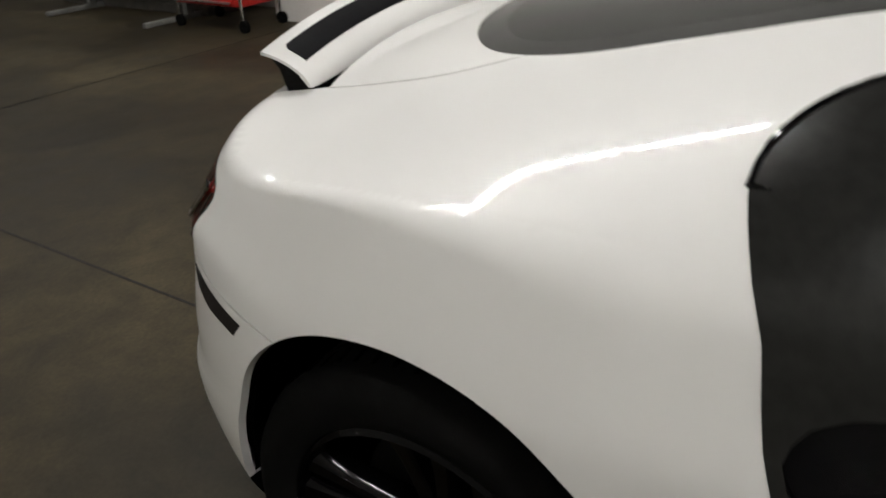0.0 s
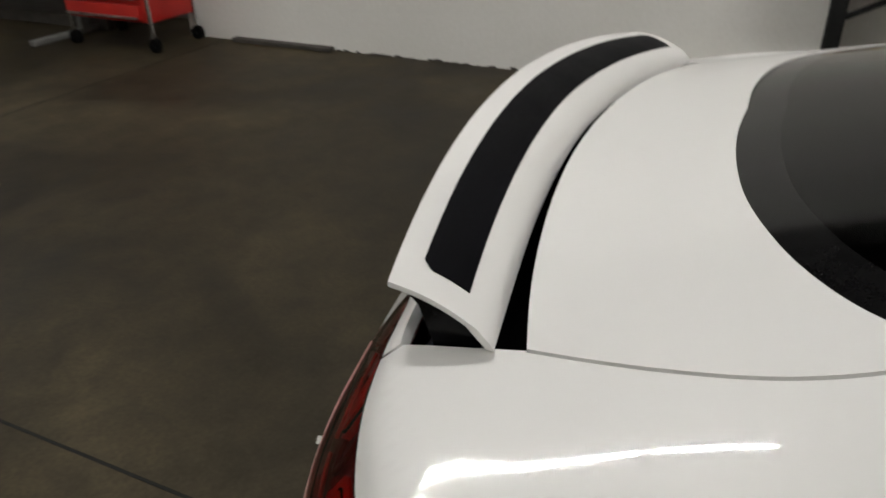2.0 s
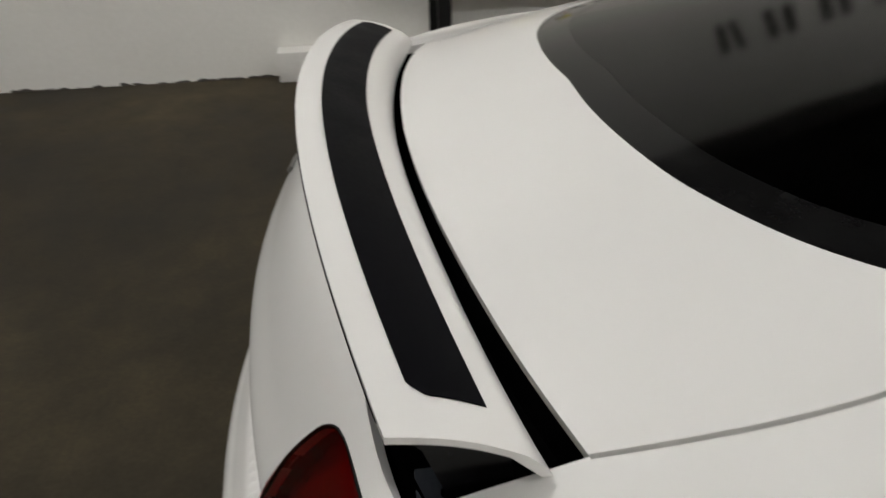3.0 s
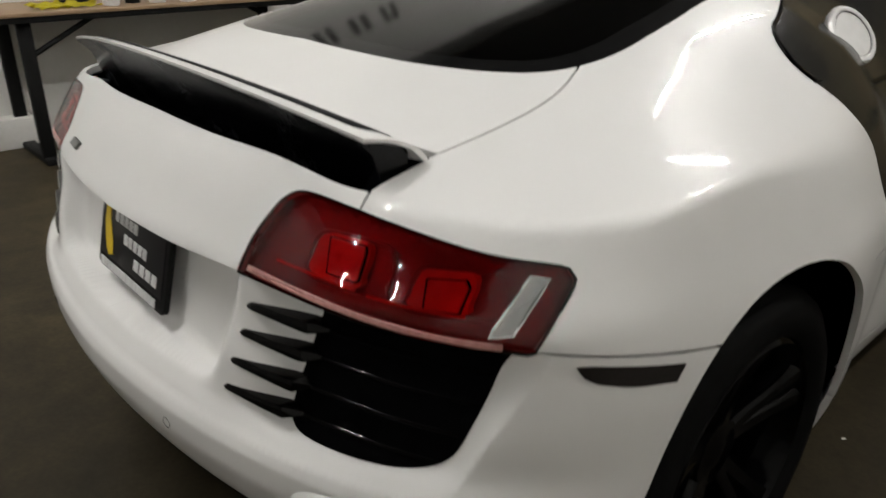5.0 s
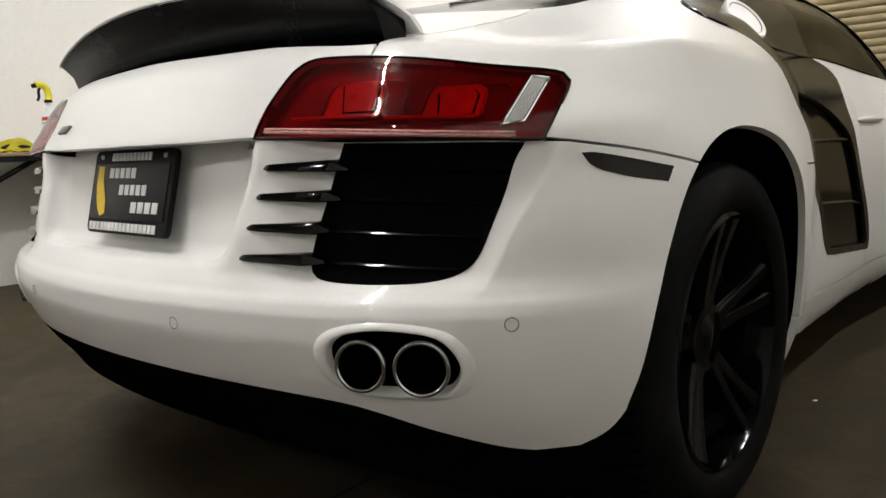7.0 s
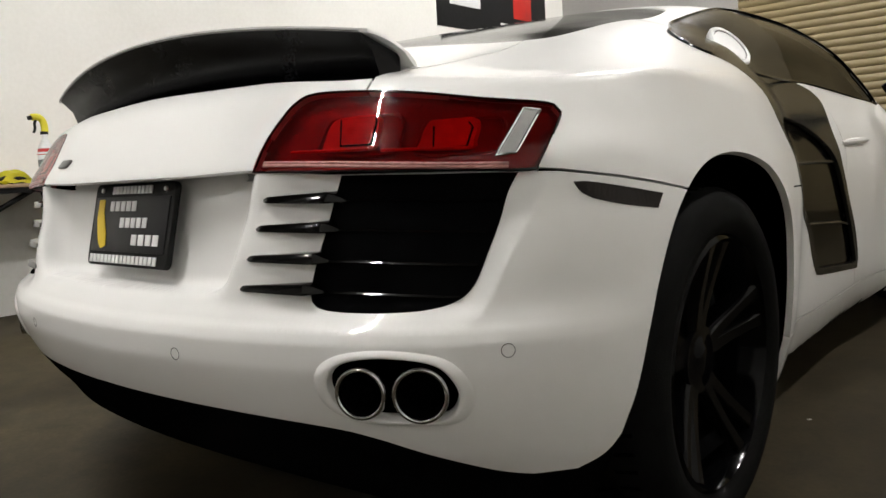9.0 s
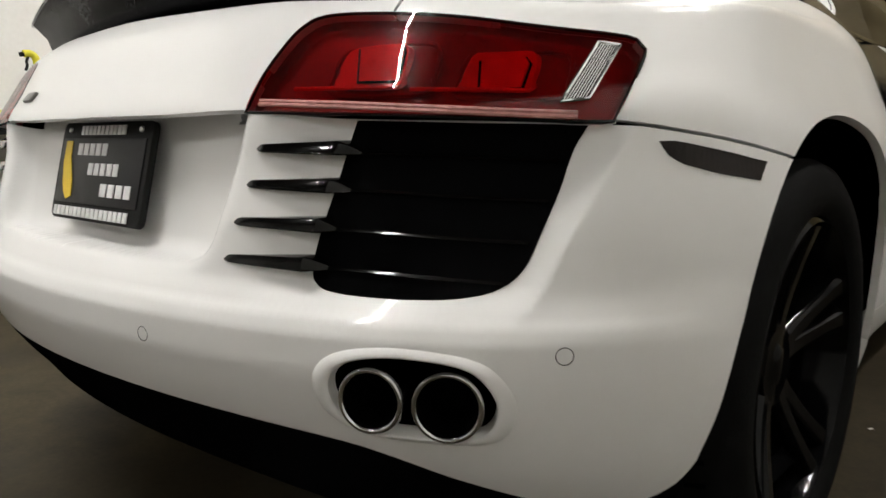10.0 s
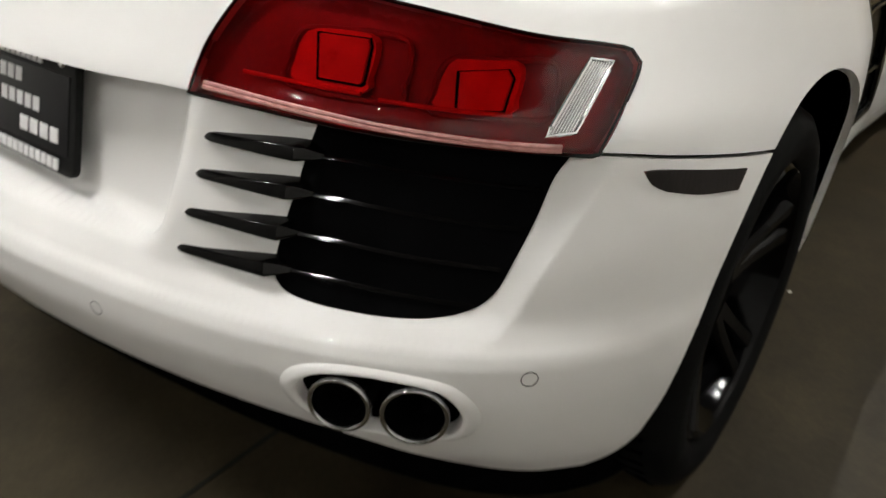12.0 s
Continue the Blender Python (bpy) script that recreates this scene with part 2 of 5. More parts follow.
def spline(pts, step=0.012, closed=False, sharp=()):
    """Points along a smooth curve through pts; corners named in sharp stay sharp."""
    P = [np.array(p, float) for p in pts]
    n = len(P)
    out = []
    for i in range(n if closed else n - 1):
        p1, p2 = P[i], P[(i + 1) % n]
        p0 = P[i - 1] if (closed or i > 0) and i not in sharp else 2 * p1 - p2
        p3 = P[(i + 2) % n] if (closed or i + 2 < n) and (i + 1) % n not in sharp else 2 * p2 - p1
        k = max(1, int(np.linalg.norm(p2 - p1) / step))
        for j in range(k):
            t = j / k
            out.append(0.5 * (2 * p1 + (p2 - p0) * t + (2 * p0 - 5 * p1 + 4 * p2 - p3) * t * t + (3 * p1 - p0 - 3 * p2 + p3) * t ** 3))
    if not closed:
        out.append(P[-1])
    return np.array(out)


def thing(name, label, category, group="", at=(0, 0, 0)):
    ob = new(name)
    ob.location = at
    return tagged(ob, label, category, group)

# ---- the car's outer skin ----


def curve(v, knots):
    """Smooth monotone interpolation through (position, value) knots."""
    k = np.array(knots, float)
    X, Y = k[:, 0], k[:, 1]
    h = np.diff(X)
    d = np.diff(Y) / h
    m = np.empty_like(Y)
    m[0], m[-1] = d[0], d[-1]
    for i in range(1, len(Y) - 1):
        m[i] = 0 if d[i - 1] * d[i] <= 0 else 2 * d[i - 1] * d[i] / (d[i - 1] + d[i])
    v = np.clip(v, X[0], X[-1])
    i = np.clip(np.searchsorted(X, v) - 1, 0, len(h) - 1)
    t = (v - X[i]) / h[i]
    return (Y[i] * (1 + 2 * t) * (1 - t) ** 2 + m[i] * h[i] * t * (1 - t) ** 2
            + Y[i + 1] * t * t * (3 - 2 * t) + m[i + 1] * h[i] * t * t * (t - 1))


def smax(a, b, k):
    """The larger of two, rounded over a width k."""
    h = np.clip(0.5 + 0.5 * (a - b) / k, 0, 1)
    return b + (a - b) * h + k * h * (1 - h)


def ease(v):
    v = np.clip(v, 0, 1)
    return v * v * (3 - 2 * v)


REAR = [(0.10, 0.10), (0.22, 0.055), (0.27, 0.024), (0.31, -0.008), (0.36, -0.040), (0.40, -0.058), (0.45, -0.072), (0.480, -0.0725), (0.498, -0.066),
        (0.515, -0.052), (0.54, -0.037), (0.60, -0.024), (0.69, 0.0), (0.74, 0.004), (0.80, 0.037), (0.86, 0.075), (0.95, 0.15)]
SIDE = [(0.10, -0.10), (0.20, -0.045), (0.32, -0.016), (0.50, -0.004), (0.62, 0.0), (0.70, -0.005), (0.80, -0.036), (0.88, -0.066), (1.0, -0.115)]
HALF = [(0.0, 0.946), (0.9, 0.946), (1.15, 0.918), (1.45, 0.862), (2.2, 0.855), (2.9, 0.91), (3.34, 0.925), (4.4, 0.86)]
SPINE = [(-0.1, 0.894), (0.1, 0.926), (0.2, 0.942), (0.3, 0.962), (0.45, 1.002), (0.65, 1.047), (0.9, 1.097), (1.25, 1.163), (1.6, 1.227), (1.95, 1.272),
         (2.2, 1.285), (2.5, 1.25), (2.8, 1.12), (3.2, 0.90), (3.8, 0.76), (4.4, 0.62)]
CABIN = [(0.0, 0.91), (0.5, 0.925), (0.8, 0.98), (1.1, 1.02), (1.22, 1.005), (1.34, 0.935), (1.5, 0.89), (2.0, 0.89), (2.6, 0.905), (3.2, 0.88), (4.4, 0.85)]
SHOULDER = [(0.0, 0.855), (0.3, 0.884), (0.7, 0.914), (1.1, 0.912), (1.6, 0.87), (2.4, 0.83), (3.34, 0.83), (4.0, 0.72), (4.4, 0.6)]


def hull(x, y, z, sunken=True):
    """Below zero inside the car's outer skin."""
    x = np.abs(x)
    a = curve(y, HALF) + curve(z, SIDE)
    y0 = curve(z, REAR) + 0.006
    if sunken:  # the skin dips towards the vent opening
        edge = np.clip((0.847 - 0.33 * (0.72 - z) - x) / 0.055, 0, 1)
        y0 = y0 + 0.028 * ease((x - 0.405) / 0.14) * (1 - (1 - edge) ** 2) * ease((z - 0.498) / 0.05)
    tail = np.clip((0.86 - y) / (0.86 - y0), 0, None)
    nose = np.clip((y - 3.3) / 1.06, 0, None)
    plan = ((x / a) ** (1.8 + 0.27 * ease((z - 0.69) / 0.08) * ease((x - 0.41) / 0.26)) + tail ** 4.8 + nose ** 3.2) ** 0.5 - 1
    plan = plan * 0.7
    crown = (0.07 + 0.155 * ease((y - 0.3) / 0.35)) * 0.27 * (1 - np.exp(-np.clip(0.85 - x, 0, None) / 0.27))
    low = smax(plan, (z - curve(y, SHOULDER) - crown + 0.021) * 0.9, 0.013 + 0.05 * ease((y - 0.52) / 0.65))
    zc = curve(y, SPINE)
    cab = ((x / curve(y, CABIN)) ** (2.3 + 0.6 * ease((y - 1.2) / 0.8)) + (np.clip(z - 0.55, 0, None) / (zc - 0.55)) ** 2.2) ** 0.45 - 1
    cab = smax(cab * 0.5, plan, 0.05)
    body = -smax(-low, -cab, 0.05 + 0.03 * ease((0.92 - x) / 0.3))
    body = smax(body, 0.14 + 0.09 * ease((0.32 - y) / 0.33) - z, 0.03)
    if not sunken:
        return body
    # the sunken field round the number plate
    field = smax(x - 0.365 - 0.2 * (z - 0.55), smax(smax(0.548 - z, z - 0.80, 0.02), (y - 0.042 - 0.26 * (z - 0.573)), 0.025), 0.06)
    return smax(body, -field, 0.03)


HEART = np.array((0.0, 1.0, 0.5))


def normal_at(P, sunken=True):
    e = 1.5e-3
    g = np.stack([hull(*(P + d).T, sunken) - hull(*(P - d).T, sunken) for d in np.eye(3) * e], 1)
    return g / np.linalg.norm(g, axis=1)[:, None]


def march(start, way, reach=4.5, step=0.012, sunken=True):
    """Where rays that start inside leave the skin."""
    start, way = np.broadcast_to(start, way.shape).astype(float), np.asarray(way, float)
    lo, hi = np.zeros(len(way)), np.full(len(way), np.nan)
    s = np.zeros(len(way))
    open_ = np.ones(len(way), bool)
    while open_.any() and s.max() < reach:
        s[open_] += step
        v = hull(*(start[open_] + s[open_, None] * way[open_]).T, sunken)
        idx = np.flatnonzero(open_)
        out = idx[v > 0]
        hi[out], lo[out] = s[out], s[out] - step
        open_[out] = False
    hi = np.where(np.isnan(hi), reach, hi)
    for _ in range(16):
        mid = (lo + hi) / 2
        inside = hull(*(start + mid[:, None] * way).T, sunken) < 0
        lo, hi = np.where(inside, mid, lo), np.where(inside, hi, mid)
    return start + hi[:, None] * way


def on_rear(*pts):
    a = np.array(pts, float)
    return march(np.stack([a[:, 0], np.full(len(a), 0.62), a[:, 1]], 1), np.tile((0.0, -1, 0), (len(a), 1)), sunken=False)


def on_side(*pts):
    a = np.array(pts, float)
    return march(np.stack([np.full(len(a), 0.2), a[:, 0], a[:, 1]], 1), np.tile((1.0, 0, 0), (len(a), 1)))


def on_deck(*pts):
    a = np.array(pts, float)
    return march(np.stack([a[:, 0], a[:, 1], np.full(len(a), 0.6)], 1), np.tile((0.0, 0, 1), (len(a), 1)))


def to_map(P):
    """Skin points onto a flat map: the pole straight above the car's heart."""
    d = np.asarray(P) - HEART
    d = d / np.linalg.norm(d, axis=1)[:, None]
    polar = np.arccos(np.clip(d[:, 2], -1, 1))
    side = np.hypot(d[:, 0], d[:, 1]) + 1e-12
    return np.stack([polar * d[:, 0] / side, polar * d[:, 1] / side], 1)


def from_map(U, sunken=True):
    polar = np.hypot(U[:, 0], U[:, 1]) + 1e-12
    s = np.sin(polar)
    return march(HEART, np.stack([s * U[:, 0] / polar, s * U[:, 1] / polar, np.cos(polar)], 1), 4.5, 0.02, sunken)


def within(U, poly):
    """Which points of the map lie inside a closed outline."""
    x, y = U[:, 0], U[:, 1]
    hit = np.zeros(len(U), bool)
    q = np.roll(poly, -1, 0)
    for (x0, y0), (x1, y1) in zip(poly, q):
        if y0 != y1:
            cross = ((y0 > y) != (y1 > y)) & (x < (x1 - x0) * (y - y0) / (y1 - y0) + x0)
            hit ^= cross
    return hit


def strip(P, width):
    """A narrow closed outline along skin points: the gap between two panels."""
    P = np.asarray(P)
    t = np.gradient(P, axis=0)
    side = np.cross(normal_at(P), t)
    side /= np.linalg.norm(side, axis=1)[:, None]
    return np.concatenate([P + side * width / 2, (P - side * width / 2)[::-1]])


# outlines, right half of the car
lamp_line = spline(on_rear((0.408, 0.746), (0.41, 0.793), (0.425, 0.835), (0.44, 0.857), (0.469, 0.868), (0.547, 0.865), (0.648, 0.854), (0.744, 0.837), (0.802, 0.828), (0.822, 0.822), (0.832, 0.81), (0.836, 0.779), (0.832, 0.728), (0.81, 0.728), (0.643, 0.737)), 0.01, True, (0, 12))
grille_line = spline(on_rear((0.572, 0.7385), (0.556, 0.70), (0.546, 0.655), (0.533, 0.585), (0.530, 0.550), (0.543, 0.534), (0.58, 0.528), (0.655, 0.527),
                             (0.715, 0.531), (0.752, 0.542), (0.772, 0.565), (0.785, 0.607), (0.796, 0.656), (0.804, 0.70), (0.815, 0.7265), (0.70, 0.7330)), 0.01, True, (0, 14))
pipe_line = spline(on_rear((0.580, 0.415), (0.589, 0.443), (0.617, 0.461), (0.668, 0.468), (0.726, 0.461), (0.75, 0.443), (0.758, 0.414), (0.747, 0.385),
                           (0.723, 0.371), (0.66, 0.369), (0.616, 0.372), (0.588, 0.389)), 0.008, True)
marker_line = spline(on_side((0.272, 0.7055), (0.302, 0.703), (0.430, 0.678), (0.412, 0.656), (0.343, 0.667), (0.297, 0.679), (0.281, 0.689)), 0.008, True, (0, 2, 3, 5))
arch_line = spline(on_side((0.335, 0.165), (0.335, 0.31), (0.354, 0.381), (0.383, 0.49), (0.438, 0.612), (0.51, 0.684), (0.60, 0.724), (0.715, 0.736),
                           (0.83, 0.72), (0.92, 0.679), (1.03, 0.58), (1.092, 0.46), (1.115, 0.335), (1.11, 0.165)), 0.012, True, (0, 13))
front_arch_line = spline(on_side((2.97, 0.165), (2.97, 0.34), (3.06, 0.58), (3.21, 0.69), (3.365, 0.72), (3.52, 0.69), (3.67, 0.58), (3.76, 0.34), (3.76, 0.165)), 0.03, True, (0, 8))
slot_line = np.concatenate([spline(on_deck((0, 0.114), (0.2, 0.121), (0.37, 0.143), (0.5, 0.170), (0.556, 0.187))),
                            spline(on_deck((0.556, 0.187), (0.556, 0.308)))[1:],
                            spline(on_deck((0.556, 0.308), (0.457, 0.278), (0.30, 0.246), (0.14, 0.227), (0, 0.221)))[1:]])
GLASS_EDGE = [(0, 0.438), (0.1, 0.436), (0.2, 0.445), (0.3, 0.467), (0.39, 0.507), (0.45, 0.549), (0.49, 0.592), (0.515, 0.643), (0.529, 0.705), (0.533, 0.775),
              (0.527, 0.867), (0.519, 0.97), (0.508, 1.066), (0.48, 1.3), (0.44, 1.55), (0.39, 1.645), (0.26, 1.69), (0, 1.70)]
glass_line = np.concatenate([spline(on_deck(*GLASS_EDGE))])
inner_edge = [np.array(p) for p in GLASS_EDGE]
inner_edge = [(0.0, p[1] + 0.05 * (1 if i == 0 else -1)) if p[0] == 0 else tuple(p + 0.05 * np.array((-(b - a)[1], (b - a)[0])) / np.linalg.norm(b - a))
              for i, (p, a, b) in enumerate(zip(inner_edge, inner_edge[:1] + inner_edge[:-1], inner_edge[1:] + inner_edge[-1:]))]
frit_line = spline(on_deck(*inner_edge))
blade_line = spline(on_side((1.30, 1.080), (1.178, 1.051), (1.123, 1.036), (1.080, 1.014), (1.050, 0.985), (1.045, 0.957), (1.075, 0.895), (1.096, 0.852), (1.108, 0.80), (1.128, 0.735),
                            (1.172, 0.655), (1.30, 0.585), (1.436, 0.525), (1.516, 0.429), (1.562, 0.386), (1.62, 0.371), (1.97, 0.337), (2.10, 0.328), (2.10, 0.36), (2.024, 0.473),
                            (1.908, 0.59), (1.845, 0.69), (1.84, 0.784), (1.873, 0.835), (1.91, 0.872), (1.87, 0.905), (1.72, 0.932), (1.80, 1.05)), 0.02, True, (0, 26, 27))
intake_line = spline(on_side((1.14, 0.77), (1.18, 0.802), (1.30, 0.815), (1.43, 0.812), (1.565, 0.79), (1.69, 0.75), (1.785, 0.69), (1.86, 0.60), (1.985, 0.465), (2.075, 0.35),
                             (1.97, 0.356), (1.64, 0.388), (1.59, 0.40), (1.545, 0.44), (1.465, 0.54), (1.33, 0.605), (1.20, 0.67), (1.145, 0.73)), 0.02, True, (9,))
screen_line = spline(on_deck((0, 2.42), (0.25, 2.41), (0.42, 2.43), (0.50, 2.50), (0.58, 2.72), (0.66, 2.98), (0.66, 3.05), (0.55, 3.10), (0.3, 3.14), (0, 3.15)), 0.03)
window_line = spline(on_side((1.30, 1.080), (1.178, 1.051), (1.123, 1.036), (1.080, 1.014), (1.050, 0.985), (1.045, 0.957), (1.30, 0.928), (1.72, 0.932), (1.957, 0.929), (2.314, 0.912), (2.66, 0.885),
                             (2.62, 0.965), (2.46, 1.079), (2.28, 1.165), (2.10, 1.213), (1.97, 1.222), (1.85, 1.205), (1.737, 1.183), (1.60, 1.153), (1.42, 1.110)), 0.02, True, (5, 10))
quarter_line = spline(on_side((1.30, 1.080), (1.178, 1.051), (1.123, 1.036), (1.080, 1.014), (1.050, 0.985), (1.045, 0.957), (1.30, 0.928), (1.72, 0.932), (1.80, 1.075), (1.96, 1.222), (1.85, 1.205),
                              (1.737, 1.183), (1.60, 1.153), (1.42, 1.110)), 0.02, True, (5, 7, 9))
skirt_line = np.concatenate([spline(on_rear((0, 0.362), (0.2, 0.359), (0.4, 0.354), (0.55, 0.345), (0.62, 0.330), (0.69, 0.300), (0.76, 0.270), (0.80, 0.260))),
                             spline(on_side((0.285, 0.262), (0.318, 0.285), (0.345, 0.33)))])
bumper_gap = np.concatenate([on_rear((0.833, 0.7275)), spline(on_side((0.255, 0.7245), (0.299, 0.717), (0.342, 0.71), (0.431, 0.694), (0.51, 0.679), (0.55, 0.668)))])
lid_low = spline(on_rear((0, 0.744), (0.2, 0.745), (0.408, 0.7455)))
lid_side = spline(on_deck((0.556, 0.308), (0.562, 0.37), (0.567, 0.43), (0.568, 0.49), (0.564, 0.54), (0.553, 0.59), (0.535, 0.637), (0.512, 0.69)))
lid_tail = np.concatenate([on_rear((0.560, 0.862)), on_deck((0.559, 0.168), (0.556, 0.190))])
blade_gap = spline(on_side((1.06, 0.652), (1.2, 0.648), (1.39, 0.645)))
door_gap = spline(on_side((1.93, 0.93), (1.88, 0.62), (2.06, 0.33), (2.1, 0.27)), 0.02, sharp=(0, 1, 2))
sill_gap = spline(on_side((1.13, 0.30), (1.3, 0.288), (1.75, 0.268), (2.9, 0.25)), 0.03)



def crease(ys):
    """The shoulder crease: where the flank meets the top of the fender."""
    z = np.full_like(ys, 0.87)
    for _ in range(6):
        x = on_side(*zip(ys, z))[:, 0]
        z = curve(ys, SHOULDER) + (0.07 + 0.155 * ease((ys - 0.3) / 0.35)) * 0.27 * (1 - np.exp(-np.clip(0.85 - x, 0, None) / 0.27)) - 0.022
    return on_side(*zip(ys, z))


crease_line = spline(crease(np.linspace(0.34, 1.0, 23)))
OUT = {k: to_map(v) for k, v in dict(lamp=lamp_line, grille=grille_line, pipes=pipe_line, marker=marker_line, arch=arch_line, front_arch=front_arch_line,
                                     slot=slot_line, glass=glass_line, quarter=quarter_line, window=window_line, blade=blade_line, intake=intake_line, screen=screen_line, frit=frit_line).items()}
GAPS = [to_map(strip(g, w)) for g, w in ((bumper_gap, 0.0045), (lid_low, 0.006), (lid_side, 0.0045), (lid_tail, 0.004), (blade_gap, 0.004), (door_gap, 0.004), (sill_gap, 0.004))]
SKIRT = to_map(skirt_line)
LEDGE = [to_map(on_rear(*[(x, z) for x in np.linspace(0.0, 0.84, 78)])) for z in (0.472, 0.481, 0.489, 0.498, 0.507, 0.516)]
LEDGE.append(to_map(on_rear(*[(0.847 - 0.33 * (0.72 - z), z) for z in np.linspace(0.527, 0.722, 24)])))
CREASE = to_map(crease_line)

EDGE = 2.02  # reach of the map
rim = [(0.0, -EDGE)] + [(EDGE * math.sin(a), -EDGE * math.cos(a)) for a in np.linspace(0.02, math.pi - 0.02, 120)] + [(0.0, EDGE)]
loops = [(np.array(rim), False)] + [(OUT[k], k not in ("slot", "glass", "screen", "frit")) for k in OUT] + [(g, True) for g in GAPS] + [(SKIRT, False), (CREASE, False)] + [(g, False) for g in LEDGE]
fixed, edges = [], []
for pts, closed in loops:
    n0, n = len(fixed), len(pts)
    pts = pts.copy()
    pts[:, 0] = np.where(pts[:, 0] < 2e-3, 0, pts[:, 0])
    fixed += [tuple(p) for p in pts]
    edges += [(n0 + i, n0 + (i + 1) % n) for i in range(n if closed else n - 1)]
fixed_arr = np.array(fixed)
grid = []
for s, zone in ((0.013, "near"), (0.034, "far"), (0.0055, "tail")):
    gy = np.arange(-EDGE, EDGE, s * 0.866)
    for j, v in enumerate(gy):
        gu = np.arange(s * (0.5 if j % 2 else 1.0), EDGE, s)
        row = np.stack([gu, np.full_like(gu, v)], 1)
        polar = np.hypot(row[:, 0], row[:, 1])
        tail = (polar > 1.31) & (polar < 1.63) & (row[:, 1] < -0.55)
        tail |= (np.abs(row[:, None, :] - CREASE[None, ::4]).max(2).min(1) < 0.028)
        take = tail if zone == "tail" else ~tail & ((v < 0.45) == (zone == "near"))
        grid.append(row[take & (polar < EDGE - 0.015)])
grid = np.concatenate(grid)
keep = np.ones(len(grid), bool)
for i in range(0, len(grid), 2000):
    d = np.abs(grid[i:i + 2000, None, :] - fixed_arr[None]).max(2).min(1)
    keep[i:i + 2000] = d > 0.004
grid = grid[keep]
mid = np.arange(-EDGE + 0.01, EDGE - 0.01, 0.0145)
mid = mid[np.abs(mid[:, None] - fixed_arr[fixed_arr[:, 0] < 1e-9][:, 1]).min(1) > 0.006]
mids = [(0.0, -EDGE)] + [(0.0, v) for v in sorted(list(mid) + list(fixed_arr[(fixed_arr[:, 0] < 1e-9) & (np.abs(fixed_arr[:, 1]) < EDGE - 1e-6)][:, 1]))] + [(0.0, EDGE)]
n0 = len(fixed)
points = [Vector(p) for p in fixed] + [Vector(p) for p in mids] + [Vector(p) for p in grid]
edges += [(n0 + i, n0 + i + 1) for i in range(len(mids) - 1)]

from mathutils import geometry
verts2, _, tris, *_ = geometry.delaunay_2d_cdt(points, edges, [], 0, 1e-5)
MAP = np.array([tuple(v) for v in verts2])
TRI = np.array([t for t in tris if len(t) == 3])
SKIN, PLAIN = from_map(MAP), from_map(MAP, False)
for made in (SKIN, PLAIN):
    made[MAP[:, 0] < 1e-6, 0] = 0.0
NORMAL, PLAIN_N = normal_at(SKIN), normal_at(PLAIN, False)
for made in (NORMAL, PLAIN_N):
    made[MAP[:, 0] < 1e-6, 0] = 0.0
CEN = MAP[TRI].mean(1)
MIDDLE = SKIN[TRI].mean(1)
area = np.cross(MAP[TRI[:, 1]] - MAP[TRI[:, 0]], MAP[TRI[:, 2]] - MAP[TRI[:, 0]])
TRI, CEN, MIDDLE = TRI[np.abs(area) > 1e-9], CEN[np.abs(area) > 1e-9], MIDDLE[np.abs(area) > 1e-9]
ZONE = np.full(len(TRI), "fender", dtype="<U12")

# below the skirt line: dark valance; behind and below the lid: bumper
skirt_z = np.interp(MIDDLE[:, 0], skirt_line[:, 0][:60], skirt_line[:, 2][:60])
bumper_poly = np.concatenate([to_map(np.array([(0.0, -0.06, 0.05)])), to_map(on_rear((0.0, 0.744))), to_map(lid_low), OUT["lamp"][:0],
                              to_map(on_rear((0.60, 0.738), (0.827, 0.7275))), to_map(bumper_gap), to_map(on_side((0.62, 0.64), (0.62, 0.17)))])
ZONE[within(CEN, bumper_poly) | ((MIDDLE[:, 1] < 0.42) & (MIDDLE[:, 2] < 0.66))] = "bumper"
low_poly = np.concatenate([SKIRT, to_map(on_side((0.62, 0.29), (0.62, 0.17))), [(EDGE * 1.2, -0.3), (EDGE, -EDGE * 1.2), (-0.01, -EDGE * 1.3)], [(-0.01, SKIRT[0, 1])]])
ZONE[within(CEN, low_poly)] = "valance"
ZONE[(MIDDLE[:, 2] < 0.165)] = "valance"
lid_poly = np.concatenate([[(-0.01, to_map(lid_low)[0, 1])], to_map(lid_low), to_map(on_rear((0.45, 0.80), (0.55, 0.86))), to_map(lid_tail), to_map(lid_side),
                           to_map(on_deck((0.3, 0.74))), [(-0.01, to_map(on_deck((0.0, 0.74)))[0, 1])]])
ZONE[within(CEN, lid_poly)] = "lid"
for g in GAPS:
    ZONE[within(CEN, g)] = "gap"
for k in ("window", "quarter", "blade", "intake", "screen", "glass", "frit", "slot", "marker", "lamp", "grille", "pipes", "front_arch", "arch"):
    poly = OUT[k]
    if k in ("slot", "glass", "screen", "frit"):
        poly = np.concatenate([[(-0.01, poly[0, 1])], poly, [(-0.01, poly[-1, 1])]])
    inside = within(CEN, poly)
    if k in ("blade", "intake"):
        inside &= (ZONE != "window") & (ZONE != "quarter")
    ZONE[inside] = {"glass": "frit", "frit": "glass"}.get(k, k)
ZONE[(ZONE == "fender") & (MIDDLE[:, 1] > 1.93) & (MIDDLE[:, 2] < 0.93)] = "door"
ZONE[(ZONE == "fender") & (MIDDLE[:, 1] > 2.75)] = "front"
ZONE[(ZONE == "door") & (MIDDLE[:, 1] > 2.85)] = "front"
